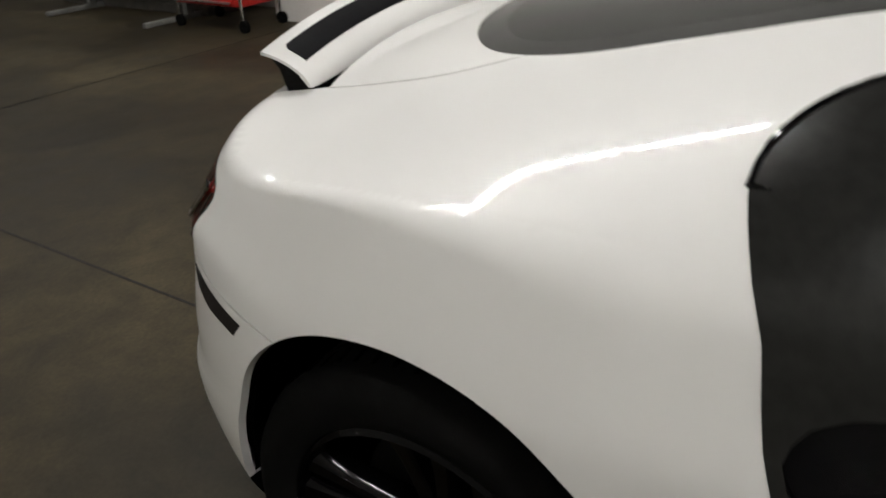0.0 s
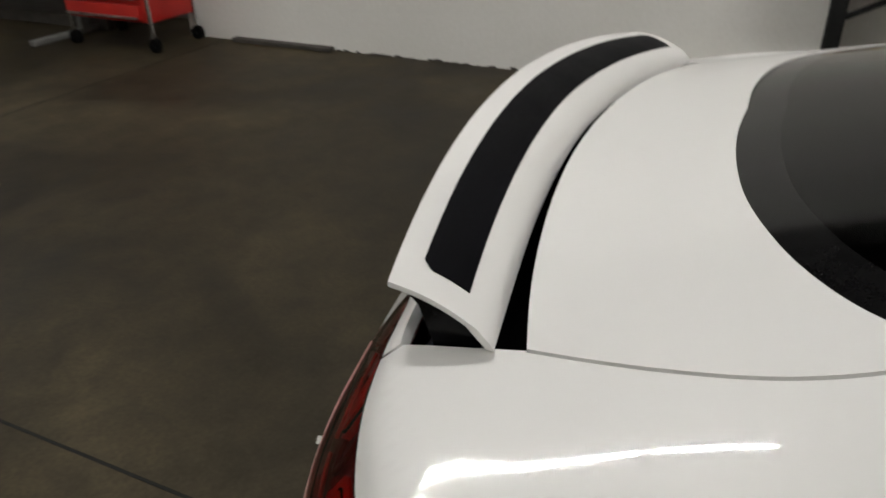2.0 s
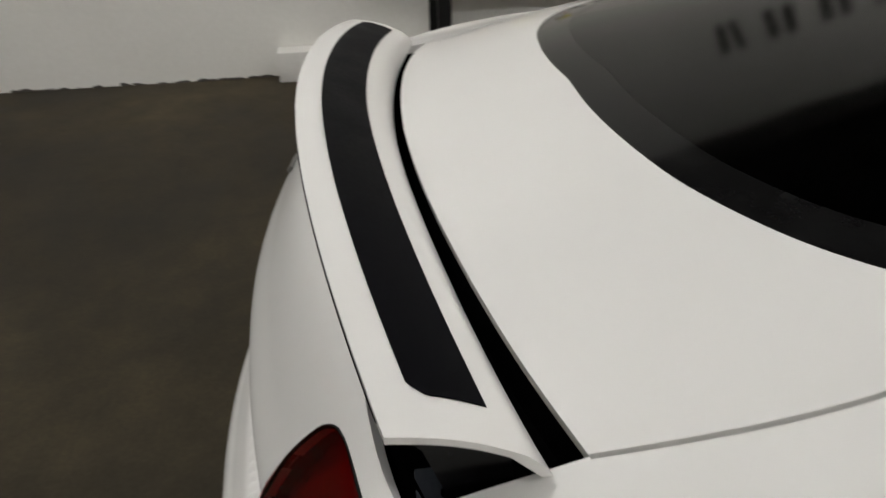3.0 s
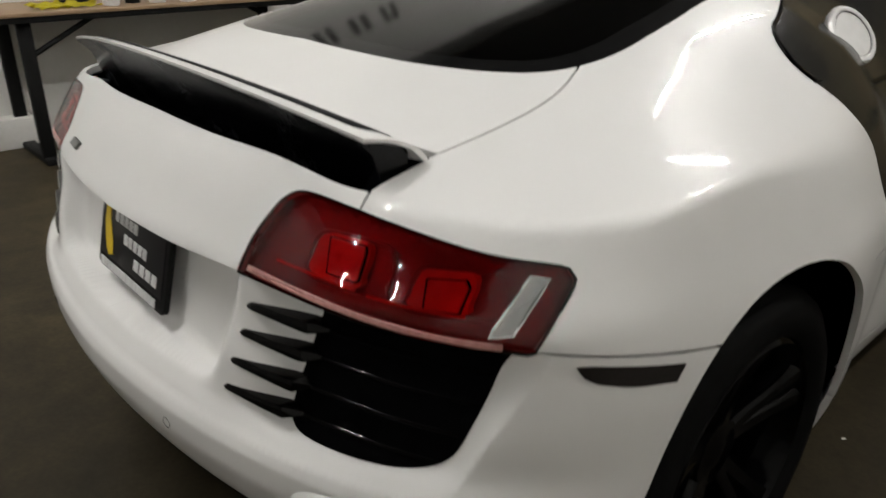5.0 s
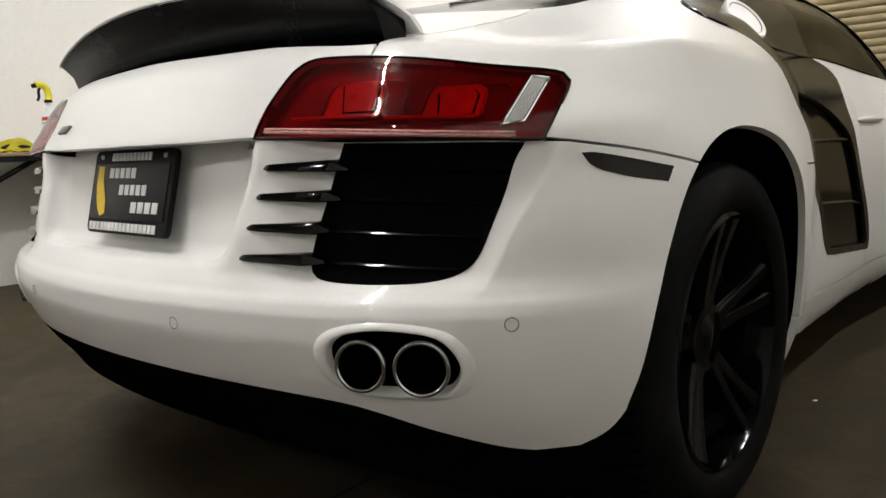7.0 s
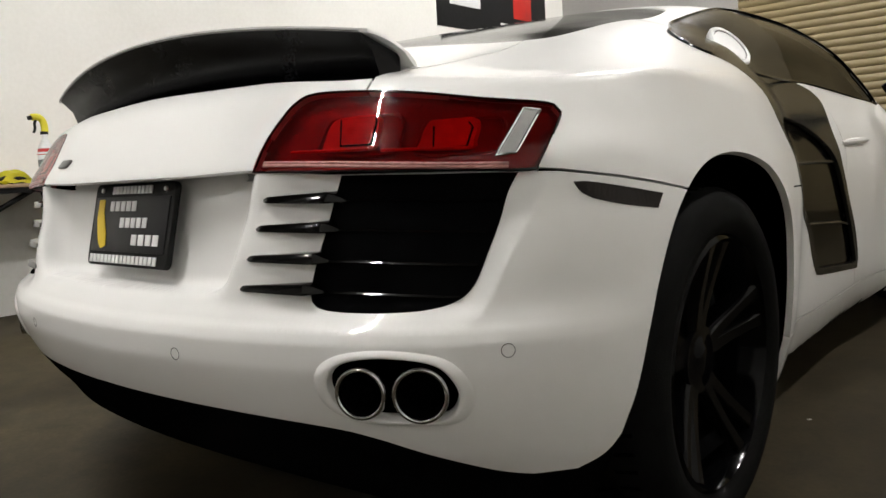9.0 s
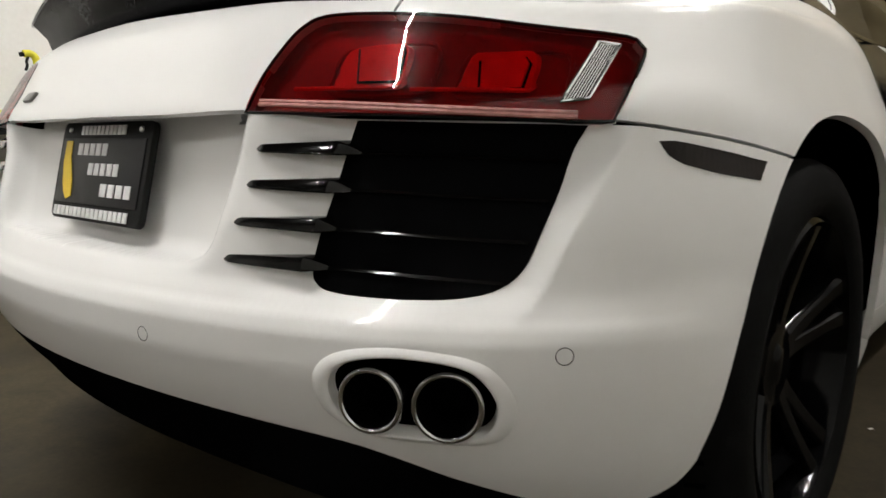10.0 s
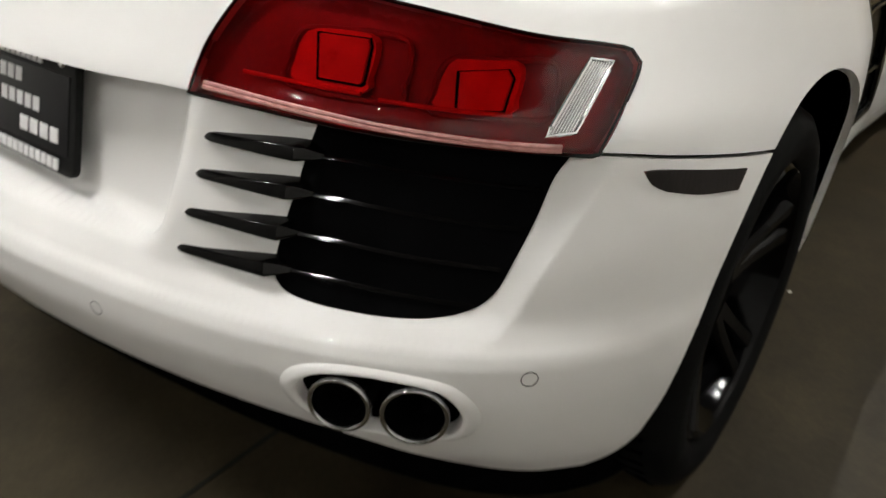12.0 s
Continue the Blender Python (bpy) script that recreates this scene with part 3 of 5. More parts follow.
ZONE[(ZONE == "door") & (MIDDLE[:, 2] < np.interp(MIDDLE[:, 1], sill_gap[:, 1], sill_gap[:, 2]))] = "sill"
ZONE[(ZONE == "fender") & (MIDDLE[:, 2] < np.interp(MIDDLE[:, 1], sill_gap[:, 1], sill_gap[:, 2])) & (MIDDLE[:, 1] > 1.05)] = "sill"


def panel(name, zones, mat, parent, label="", side=1, lift=0.0, lip=0.014, both=False):
    """A body panel cut out of the skin, with its edges folded inwards."""
    pick = np.isin(ZONE, zones)
    if name == "rear_bumper":  # it runs on under the lid's lower edge
        pick |= np.isin(ZONE, ["lid", "gap"]) & (MIDDLE[:, 2] < 0.80) & (MIDDLE[:, 0] < 0.335) & (MIDDLE[:, 1] < 0.2)
    tri = TRI[pick]
    used, flat = np.unique(tri, return_inverse=True)
    tri = flat.reshape(-1, 3)
    base, nrm = (SKIN, NORMAL) if name in ("rear_bumper", "vent_panel") else (PLAIN, PLAIN_N)
    V, N = base[used] + nrm[used] * lift, nrm[used].copy()
    a, b, c = V[tri[:, 0]], V[tri[:, 1]], V[tri[:, 2]]
    wrong = (np.cross(b - a, c - a) * N[tri[:, 0]]).sum(1) < 0
    tri[wrong] = tri[wrong][:, ::-1]
    faces = [tuple(t) for t in tri]
    seen = {}
    for t in faces:
        for i in range(3):
            e = (t[i], t[(i + 1) % 3])
            seen[e] = seen.get(e, 0) + 1
    rim_edges = [e for e in seen if (e[1], e[0]) not in seen and not (V[e[0], 0] < 1e-6 and V[e[1], 0] < 1e-6)]
    Vs, Ns = [V], [N]
    n = len(V)
    if lip:
        out_dir = {}
        for i, j in rim_edges:
            d = np.cross(V[j] - V[i], N[i])
            for k in (i, j):
                out_dir[k] = out_dir.get(k, 0) + d / (np.linalg.norm(d) + 1e-9)
        ids = {k: m for m, k in enumerate(out_dir)}
        keys = list(out_dir)
        D = np.array([out_dir[k] / (np.linalg.norm(out_dir[k]) + 1e-9) for k in keys])
        top, low = V[keys].copy(), V[keys] - N[keys] * lip
        Vs += [top, low]
        Ns += [D, D]
        m = len(keys)
        faces += [(n + ids[i], n + m + ids[i], n + m + ids[j], n + ids[j]) for i, j in rim_edges]
    V, N = np.concatenate(Vs), np.concatenate(Ns)
    if side < 0 or both:
        V2, N2 = V * (-1, 1, 1), N * (-1, 1, 1)
        f2 = [f[::-1] for f in faces]
        if both:
            count = len(V)
            where = {i: i for i in range(count) if abs(V[i, 0]) < 1e-6}
            remap = [i if i in where else count + i for i in range(count)]
            V, N = np.concatenate([V, V2]), np.concatenate([N, N2])
            faces = faces + [tuple(remap[i] for i in f) for f in f2]
        else:
            V, N, faces = V2, N2, f2
    me = bpy.data.meshes.new(name)
    me.from_pydata(V.tolist(), [], faces)
    me.materials.append(mat)
    for p in me.polygons:
        p.use_smooth = True
    me.normals_split_custom_set_from_vertices(N.tolist())
    ob = new(name, me)
    ob.parent = parent
    if label:
        tagged(ob, label)
    return ob


def skin_path(P, lift=0.0):
    """Points laid onto the skin along the ray from the car's heart, lifted off it."""
    Q = from_map(to_map(np.asarray(P, float)), False)
    return Q + normal_at(Q, False) * lift


# ---- the car ----
car = thing("car", "white mid-engined sports coupe with raised rear spoiler and black wheels", "car")
bumper = panel("rear_bumper", ["bumper"], PAINT, car, "glossy white rear bumper cover", both=True)
lid = panel("engine_lid", ["lid"], PAINT, car, "glossy white engine lid", both=True)
panel("roof", ["front"], PAINT, car, "glossy white front bodywork", both=True)
panel("valance", ["valance"], VOID, car, "black plastic lower valance", both=True, lip=0.03)
rear_glass = panel("rear_window", ["glass"], GLASS, car, "tinted rear window over the engine", both=True, lift=-0.003, lip=0.006)
panel("window_border", ["frit"], FRIT, rear_glass, "black printed border of the rear window", both=True, lift=-0.003, lip=0.006)
panel("windscreen", ["screen"], GLASS, car, "tinted windscreen", both=True, lift=-0.003, lip=0.006)
for s in (1, -1):
    panel("rear_fender", ["fender"], PAINT, car, "glossy white rear fender and roof side", s)
    panel("door", ["door"], PAINT, car, "glossy white door", s)
    panel("side_sill", ["sill"], PAINT, car, "white side sill", s)
    panel("side_blade", ["blade"], CARBON, car, "dark glossy side blade behind the door", s, 0.001, 0.012)
    panel("side_intake", ["intake"], BLACK_GLOSS, car, "sunken gloss black air intake in the side blade", s, -0.014, 0.012)
    for line in (((1.15, 0.683), (1.30, 0.696), (1.55, 0.695), (1.80, 0.69)), ((1.47, 0.528), (1.65, 0.516), (1.84, 0.502), (1.97, 0.486))):
        P = spline(on_side(*line), 0.02)
        P = (P - normal_at(P) * 0.008) * (s, 1, 1)
        part("intake_rib", sweep(bmesh.new(), P, 0.005, 6), CARBON, car, "dark grey rib across the intake")
    panel("side_window", ["window"], SIDE_GLASS, car, "tinted side window", s, -0.004, 0.006)
    P = window_line + normal_at(window_line, False) * 0.001
    part("window_trim", sweep(bmesh.new(), P * (s, 1, 1), 0.0045, 6, True), BLACK_GLOSS, car, "thin black rubber trim round the side window")
    panel("quarter_panel", ["quarter"], CARBON, car, "black gloss quarter panel", s, 0.001, 0.012)
    out = normal_at(marker_line)
    bm = bmesh.new()
    top = [bm.verts.new(p) for p in (marker_line + out * 0.002) * (s, 1, 1)]
    low = [bm.verts.new(p) for p in (marker_line - out * 0.014) * (s, 1, 1)]
    for i in range(len(top)):
        bm.faces.new((top[i], top[(i + 1) % len(top)], low[(i + 1) % len(top)], low[i]))
    cap = bm.faces.new(top)
    bmesh.ops.recalc_face_normals(bm, faces=bm.faces)
    bmesh.ops.triangulate(bm, faces=[cap])
    part("side_marker", bm, MARKER, car, "smoked side marker lamp", False)

# dark shell under the panels, open at the wheels
pick = ~np.isin(ZONE, ["arch", "front_arch", "slot", "lamp", "grille", "pipes"])
me = bpy.data.meshes.new("inner_shell")
V = np.concatenate([SKIN - NORMAL * 0.028, (SKIN - NORMAL * 0.028) * (-1, 1, 1)])
me.from_pydata(V.tolist(), [], [tuple(t) for t in TRI[pick]] + [tuple(t) for t in TRI[pick] + len(SKIN)])
me.materials.append(VOID)
shell = new("inner_shell", me)
shell.parent = car
tagged(shell, "dark inner body shell")


def pocket(name, zone, depth, mat, label):
    """A dark hollow behind an opening: its floor and its walls."""
    for s in (1, -1):
        tri = TRI[ZONE == zone]
        used, flat = np.unique(tri, return_inverse=True)
        tri = flat.reshape(-1, 3)
        top = SKIN[used] - NORMAL[used] * 0.012
        low = SKIN[used] + np.array((0, 1, 0)) * depth * (1 if zone != "slot" else 0) - np.array((0, 0, 1)) * depth * (1 if zone == "slot" else 0)
        ed = {}
        for t in tri:
            for i in range(3):
                e = (t[i], t[(i + 1) % 3])
                ed[e] = 1
        n = len(used)
        walls = [(i, j, j + n, i + n) for i, j in ed if (j, i) not in ed and not (top[i, 0] < 1e-6 and top[j, 0] < 1e-6)]
        V = np.concatenate([top, low]) * (s, 1, 1)
        me = bpy.data.meshes.new(name)
        me.from_pydata(V.tolist(), [], [tuple(t + n) for t in tri] + walls)
        me.materials.append(mat)
        ob = new(name, me)
        ob.parent = car
        tagged(ob, label)


pocket("vent_cavity", "grille", 0.10, VOID, "dark hollow behind the rear vent")
for s in (1, -1):
    panel("vent_panel", ["grille"], VOID, car, "black panel between the vent fins", s, 0.0015, 0.010)
pocket("exhaust_cavity", "pipes", 0.12, VOID, "dark hollow round the exhaust tips")
pocket("spoiler_well", "slot", 0.045, VOID, "dark well under the spoiler")


def lifted(P, lift):
    return P + normal_at(P, False) * lift


# tail lamps
def tail_lamp(s):
    lamp = panel("tail_lamp", ["lamp"], LENS_RED, car, "red tail lamp lens with two light rings", s, 0.001, 0.010)
    tri = TRI[ZONE == "lamp"]
    used, flat = np.unique(tri, return_inverse=True)
    tri = flat.reshape(-1, 3)
    ed = {(t[i], t[(i + 1) % 3]): 1 for t in tri for i in range(3)}
    n = len(used)
    top, low = PLAIN[used] - PLAIN_N[used] * 0.010, PLAIN[used] - PLAIN_N[used] * 0.026
    me = bpy.data.meshes.new("housing")
    me.from_pydata((np.concatenate([top, low]) * (s, 1, 1)).tolist(), [], [tuple(t + n) for t in tri] + [(i, j, j + n, i + n) for i, j in ed if (j, i) not in ed])
    me.materials.append(RED_DEEP)
    for p in me.polygons:
        p.use_smooth = True
    ob = new("housing", me)
    ob.parent = lamp
    tagged(ob, "deep red lamp housing")

    part("lamp_seal", sweep(bmesh.new(), (lifted(lamp_line, -0.0012)) * (s, 1, 1), 0.0022, 6, True), BLACK_MATT, lamp, "thin black rubber seal round the lamp")

    def laid(pts, lift):
        return skin_path(on_rear(*pts), lift) * (s, 1, 1)
    def plate(name, loop, depth, mat, label):
        bm = bmesh.new()
        front = [bm.verts.new(p) for p in loop]
        back = [bm.verts.new(Vector(p) + Vector((0, depth, 0))) for p in loop]
        bm.faces.new(front)
        for i in range(len(front)):
            bm.faces.new((front[i], back[i], back[(i + 1) % len(front)], front[(i + 1) % len(front)]))
        bmesh.ops.triangulate(bm, faces=[f for f in bm.faces if len(f.verts) > 4])
        part(name, bm, mat, lamp, label, False)

    rings = (((0.529, 0.78), (0.519, 0.799), (0.518, 0.814), (0.522, 0.826), (0.532, 0.83), (0.563, 0.832), (0.595, 0.831), (0.604, 0.824), (0.609, 0.81), (0.61, 0.791), (0.609, 0.777)),
             ((0.689, 0.771), (0.684, 0.785), (0.683, 0.8), (0.685, 0.812), (0.689, 0.816), (0.72, 0.817), (0.741, 0.817), (0.748, 0.81), (0.752, 0.798), (0.754, 0.781), (0.753, 0.769)))
    cores = (((0.5409, 0.8247), (0.5967, 0.8247), (0.6012, 0.8175), (0.6066, 0.786), (0.6048, 0.7842), (0.558, 0.7851)),
             ((0.6982, 0.8036), (0.7369, 0.8072), (0.7441, 0.7991), (0.7468, 0.7721), (0.709, 0.7712)))
    for ring, core in zip(rings, cores):
        mid = np.mean(ring, 0)
        # faint concentric bowl behind, bright frame, dark bezel, bright core
        bowl = [tuple(mid + (0.014, 0.0) + (np.array(q) - mid) * (1.55, 1.12)) for q in ring]
        sweep_bm = sweep(bmesh.new(), spline(laid(bowl, -0.0195), 0.006, True), 0.0035, 6, True)
        part("bowl_rim", sweep_bm, RED_DEEP, lamp, "dim red rim of the reflector bowl")
        plate("light_ring", spline(laid(ring, -0.0145), 0.006, True), 0.010, RED_GUIDE, "bright red light guide frame")
        cm = np.mean(core, 0)
        plate("bezel", spline(laid([tuple(cm + (np.array(q) - cm) * (1.13, 1.09)) for q in core], -0.0120), 0.006, True, tuple(range(len(core)))), 0.004, VOID, "black bezel round the reflector")
        plate("reflector", spline(laid(core, -0.0095), 0.006, True, tuple(range(len(core)))), 0.005, RED_GUIDE, "bright red reflector block")
    for a, b in (((0.465, 0.779), (0.611, 0.776)), ((0.632, 0.773), (0.758, 0.768))):
        row = [(a[0] + (b[0] - a[0]) * k / 10, a[1] + (b[1] - a[1]) * k / 10) for k in range(11)]
        part("light_bar", sweep(bmesh.new(), laid(row, -0.010), 0.0026, 8), RED_GUIDE, lamp, "bright red light guide bar")
    row = [(0.428, 0.757), (0.567, 0.75), (0.68, 0.743), (0.771, 0.737), (0.803, 0.735)]
    for k in range(2):
        part("reflex_strip", sweep(bmesh.new(), spline(laid([(x, z - 0.0022 + 0.0044 * k) for x, z in row], 0.0002), 0.012), 0.0028, 8), REFLEX, lamp, "pale pink reflex strip along the lower edge")
    # reversing lamp: a clear leaning block with a chrome frame
    quad = laid([(0.795, 0.814), (0.812, 0.811), (0.809, 0.751), (0.788, 0.748)], 0.0052)
    bm = bmesh.new()
    sweep(bm, spline(quad, 0.01, True, (0, 1, 2, 3)), 0.0022, 6, True)
    part("chrome_frame", bm, CHROME, lamp, "chrome frame of the reversing lamp")
    q = [Vector(p) for p in quad]
    plate("reversing_lamp", [p + Vector((0, 0.0006, 0)) for p in q], 0.004, DARK_CHROME, "clear reversing lamp with fine ribs")
    for k in range(9):
        a, b = q[0].lerp(q[1], (k + 0.5) / 9), q[3].lerp(q[2], (k + 0.5) / 9)
        part("lamp_rib", sweep(bmesh.new(), [a, b], 0.0008, 6), CHROME, lamp)


tail_lamp(1)
tail_lamp(-1)


# vent fins
def fins(s):
    for z, x0, x1 in ((0.699, 0.430, 0.786), (0.654, 0.420, 0.778), (0.607, 0.411, 0.765), (0.560, 0.401, 0.745)):
        xs = np.concatenate([np.linspace(x0, x0 + 0.012, 6)[:-1], np.linspace(x0 + 0.012, x1, 40)])
        P = on_rear(*[(x, z + 0.001 - 0.010 * max(0, (x - 0.6) / 0.2)) for x in xs])
        deep = march(np.stack([P[:, 0], np.full(len(P), 0.62), P[:, 2]], 1), np.tile((0.0, -1, 0), (len(P), 1)))
        bm = bmesh.new()
        rings = []
        for x, p, low in zip(xs, P, deep):
            slim = ease((x - 0.528 - 0.178 * (z - 0.56)) / 0.009)  # free blade, then slat across the panel
            tip = math.sqrt(max(0.03, 1 - max(0.0, 1 - (x - x0) / 0.012) ** 2))
            th = (0.0050 + 0.0045 * min(1.0, (x - x0) / 0.13)) * tip * (1 - slim) + 0.0022 * slim
            out = 0.0035 * tip * (1 - slim) + slim * (p[1] - low[1] + 0.0075)
            drop = -0.006 * slim
            prof = [(-out + 0.006, -th), (-out + 0.001, -th * 0.92), (-out, -th * 0.72), (-out + 0.0005, -th * 0.55), (-out + 0.003, th * 0.75), (-out + 0.0042, th * 0.95), (-out + 0.006, th), (0.055, th), (0.055, -th)]
            rings.append([bm.verts.new((p[0] * s, p[1] + a, p[2] + b + drop)) for a, b in prof])
        for q, w in zip(rings, rings[1:]):
            for k in range(9):
                bm.faces.new((q[k], q[(k + 1) % 9], w[(k + 1) % 9], w[k]))
        bm.faces.new(rings[0])
        bm.faces.new(rings[-1])
        part("vent_fin", bm, FIN, car, "gloss black tapered vent fin")


fins(1)
fins(-1)


# spoiler: white blade with a black inlay, dark body below
def wing_point(x, f, h=0.0):
    """f: 0 at the trailing edge, 1 at the leading edge; h lifts."""
    u = abs(x) / 0.568
    rear, front = 0.091 + 0.075 * u ** 1.9, 0.205 + 0.069 * u ** 1.8
    zr, zf = 1.013 - 0.053 * u ** 2, 0.967 - 0.045 * u ** 2
    y, z = rear + (front - rear) * f, zr + (zf - zr) * f + 0.008 * math.sin(math.pi * f)
    return (x, y, z + h)


def wing_strip(f0, f1, top, bottom, x1, n=60, m=8, apron=0.0, corner=0.0):
    bm = bmesh.new()
    rings = []
    for i in range(n + 1):
        x = -x1 + 2 * x1 * i / n
        ring = [wing_point(x * (1 - corner * max(0.0, 1 - 4.0 * k / m) ** 2), f0 + (f1 - f0) * k / m, top) for k in range(m + 1)]
        if apron:
            p = wing_point(x, 1.0)
            drop = apron * (1 - 0.55 * max(0.0, (abs(x) - 0.40) / 0.168) ** 2)
            ring += [(x, p[1] + 0.001, p[2] - drop * 0.45), (x, p[1] + 0.005, p[2] - drop), (x, p[1] - 0.003, p[2] - drop)]
        ring += [wing_point(x * (1 - corner * max(0.0, 1 - 4.0 * (m - k) / m) ** 2), f1 - (f1 - f0) * k / m, bottom) for k in range(1 if apron else 0, m + 1)]
        rings.append([bm.verts.new(p) for p in ring])
    c = len(rings[0])
    for q, w in zip(rings, rings[1:]):
        for k in range(c):
            bm.faces.new((q[k], q[(k + 1) % c], w[(k + 1) % c], w[k]))
    bm.faces.new(rings[0])
    bm.faces.new(rings[-1])
    bmesh.ops.bevel(bm, geom=[e for e in bm.edges if e.calc_face_angle(0) > 0.9], offset=0.002, segments=2, affect="EDGES", profile=0.5)
    return bm


wing = part("spoiler", wing_strip(0.0, 0.88, 0.0, -0.006, 0.568, apron=0.030), PAINT, car, "raised white rear spoiler blade")
part("spoiler_inlay", wing_strip(0.265, 0.745, 0.0016, -0.002, 0.532, m=28, corner=0.022), SATIN, wing, "satin black inlay along the spoiler")
bm = bmesh.new()
rings = []
for i in range(61):
    x = -0.552 + 1.104 * i / 60
    a, b = wing_point(x, -0.012, -0.0042), wing_point(x, 0.84, -0.0068)
    c = (x, a[1] + 0.070, 0.905 - 0.06 * (x / 0.56) ** 2 - 0.03)
    rings.append([bm.verts.new(p) for p in (a, b, (x, b[1] + 0.004, c[2] - 0.02), c, (x, a[1] + 0.03, a[2] - 0.03))])
for q, w in zip(rings, rings[1:]):
    for k in range(5):
        bm.faces.new((q[k], q[(k + 1) % 5], w[(k + 1) % 5], w[k]))
bm.faces.new(rings[0])
bm.faces.new(rings[-1])
part("spoiler_underside", bm, UNDERSIDE, wing, "black spoiler underside")
for s in (1, -1):
    bm = bmesh.new()
    box(bm, *sorted((s * 0.506, s * 0.553)), 0.186, 0.222, 0.860, 0.865, 0.002)
    box(bm, *sorted((s * 0.548, s * 0.553)), 0.186, 0.190, 0.842, 0.865, 0.001)
    br = part("spoiler_bracket", bm, BRACKET, wing, "dark perforated spoiler bracket")
    for k in range(3):
        part("bracket_hole", lathe(bmesh.new(), [(0.0015, 0.0), (0.0015, 0.0050), (-0.0015, 0.0050), (-0.0015, 0.0)], "z", 12, (s * (0.547 - 0.013 * k), 0.205 + 0.004 * k, 0.8655)), VOID, br)


# exhaust tips, turned outwards with the bumper's corner
def exhaust(s):
    for cx, cz, r, turn in ((0.629, 0.412, 0.0395, 25), (0.711, 0.411, 0.0415, 32)):
        p = on_rear((cx, cz))[0]
        ob = part("exhaust_tip", lathe(bmesh.new(), [(0.008, r + 0.0015), (0.0, r), (-0.002, r - 0.003), (0.002, r - 0.005), (0.012, r - 0.0055), (0.012, r), (0.09, r), (0.09, r + 0.001)], "y", 48),
                  DARK_CHROME, car, "dark chrome round exhaust tip")
        ob.matrix_local = Matrix.Translation((s * cx, p[1] - 0.001, cz)) @ Matrix.Rotation(s * radians(turn), 4, "Z")
        part("chrome_rim", lathe(bmesh.new(), [(-0.0026 + 0.0034 * math.sin(a), r - 0.0028 + 0.0034 * math.cos(a)) for a in np.linspace(0, 2 * math.pi, 10, endpoint=False)], "y", 48), RIM_CHROME, ob, "bright polished rim")
        part("exhaust_bore", lathe(bmesh.new(), [(0.08, 0.0), (0.08, r - 0.0058), (0.004, r - 0.0058), (0.004, r - 0.001), (0.085, r - 0.001), (0.085, 0.0)], "y", 48), VOID, ob, "sooty black bore")


exhaust(1)
exhaust(-1)
for s in (1, -1):
    # white lip round the exhaust opening, swelling out of the bumper
    ring = pipe_line - pipe_line.mean(0)
    rows = []
    bm = bmesh.new()
    for grow, lift in ((-0.015, -0.012), (0.0, 0.003), (0.03, 0.0055), (0.07, 0.0058), (0.13, 0.0045), (0.20, 0.0016), (0.25, -0.0015)):
        rows.append([bm.verts.new(p) for p in skin_path(pipe_line + ring * grow, lift) * (s, 1, 1)])
    for q, w in zip(rows, rows[1:]):
        for k in range(len(q)):
            bm.faces.new((q[k], q[(k + 1) % len(q)], w[(k + 1) % len(q)], w[k]))
    part("exhaust_trim", bm, PAINT, car, "white raised lip round the exhaust opening")

# parking sensors
for s in (1, -1):
    for x, z in ((0.818, 0.474), (0.287, 0.453)):
        c = on_rear((x, z))
        nrm = Vector(normal_at(c)[0]) 
        c = Vector(c[0])
        t = nrm.cross(Vector((0, 0, 1))).normalized()
        u = t.cross(nrm)
        pts = [c + (t * math.cos(a) + u * math.sin(a)) * 0.0100 for a in np.linspace(0, 2 * math.pi, 24, endpoint=False)]
        pts = [(p[0] * s, p[1], p[2]) for p in pts]
        sensor = part("parking_sensor_ring", sweep(bmesh.new(), pts, 0.0006, 6, True), BLACK_MATT, bumper, "thin dark ring of a parking sensor")


# number plate
bm = bmesh.new()
ring = [bm.verts.new((sx * 0.144 + 0.014 * math.cos(a), 0.006, sz * 0.069 + 0.014 * math.sin(a))) for sx, sz, a0 in ((1, 1, 0), (-1, 1, 90), (-1, -1, 180), (1, -1, 270)) for a in (radians(a0 + 18 * k) for k in range(6))]
face = bm.faces.new(ring)
for v in bmesh.ops.extrude_face_region(bm, geom=[face])["geom"]:
    if isinstance(v, bmesh.types.BMVert):
        v.co.y = -0.006
bmesh.ops.bevel(bm, geom=[e for e in bm.edges if e.calc_face_angle(0) > 0.9], offset=0.002, segments=2, affect="EDGES", profile=0.5)
plate = part("plate_frame", bm, BLACK_MATT, car, "black number plate frame")
plate.matrix_local = pose(0.010, 0.034, 0.658, -14.0, 0, 0)
boxed("plate_panel", (-0.146, 0.146, -0.0085, -0.004, -0.055, 0.055), PLATE, plate, "dark dealer plate insert", 0.001)


def bars(parent, x0, z0, count, w, gap, h, mat, name):
    """Plain bars in place of letters."""
    for k in range(count):
        boxed(name, (x0 + k * (w + gap), x0 + k * (w + gap) + w, -0.0098, -0.0075, z0, z0 + h), mat, parent, "", 0.0006)


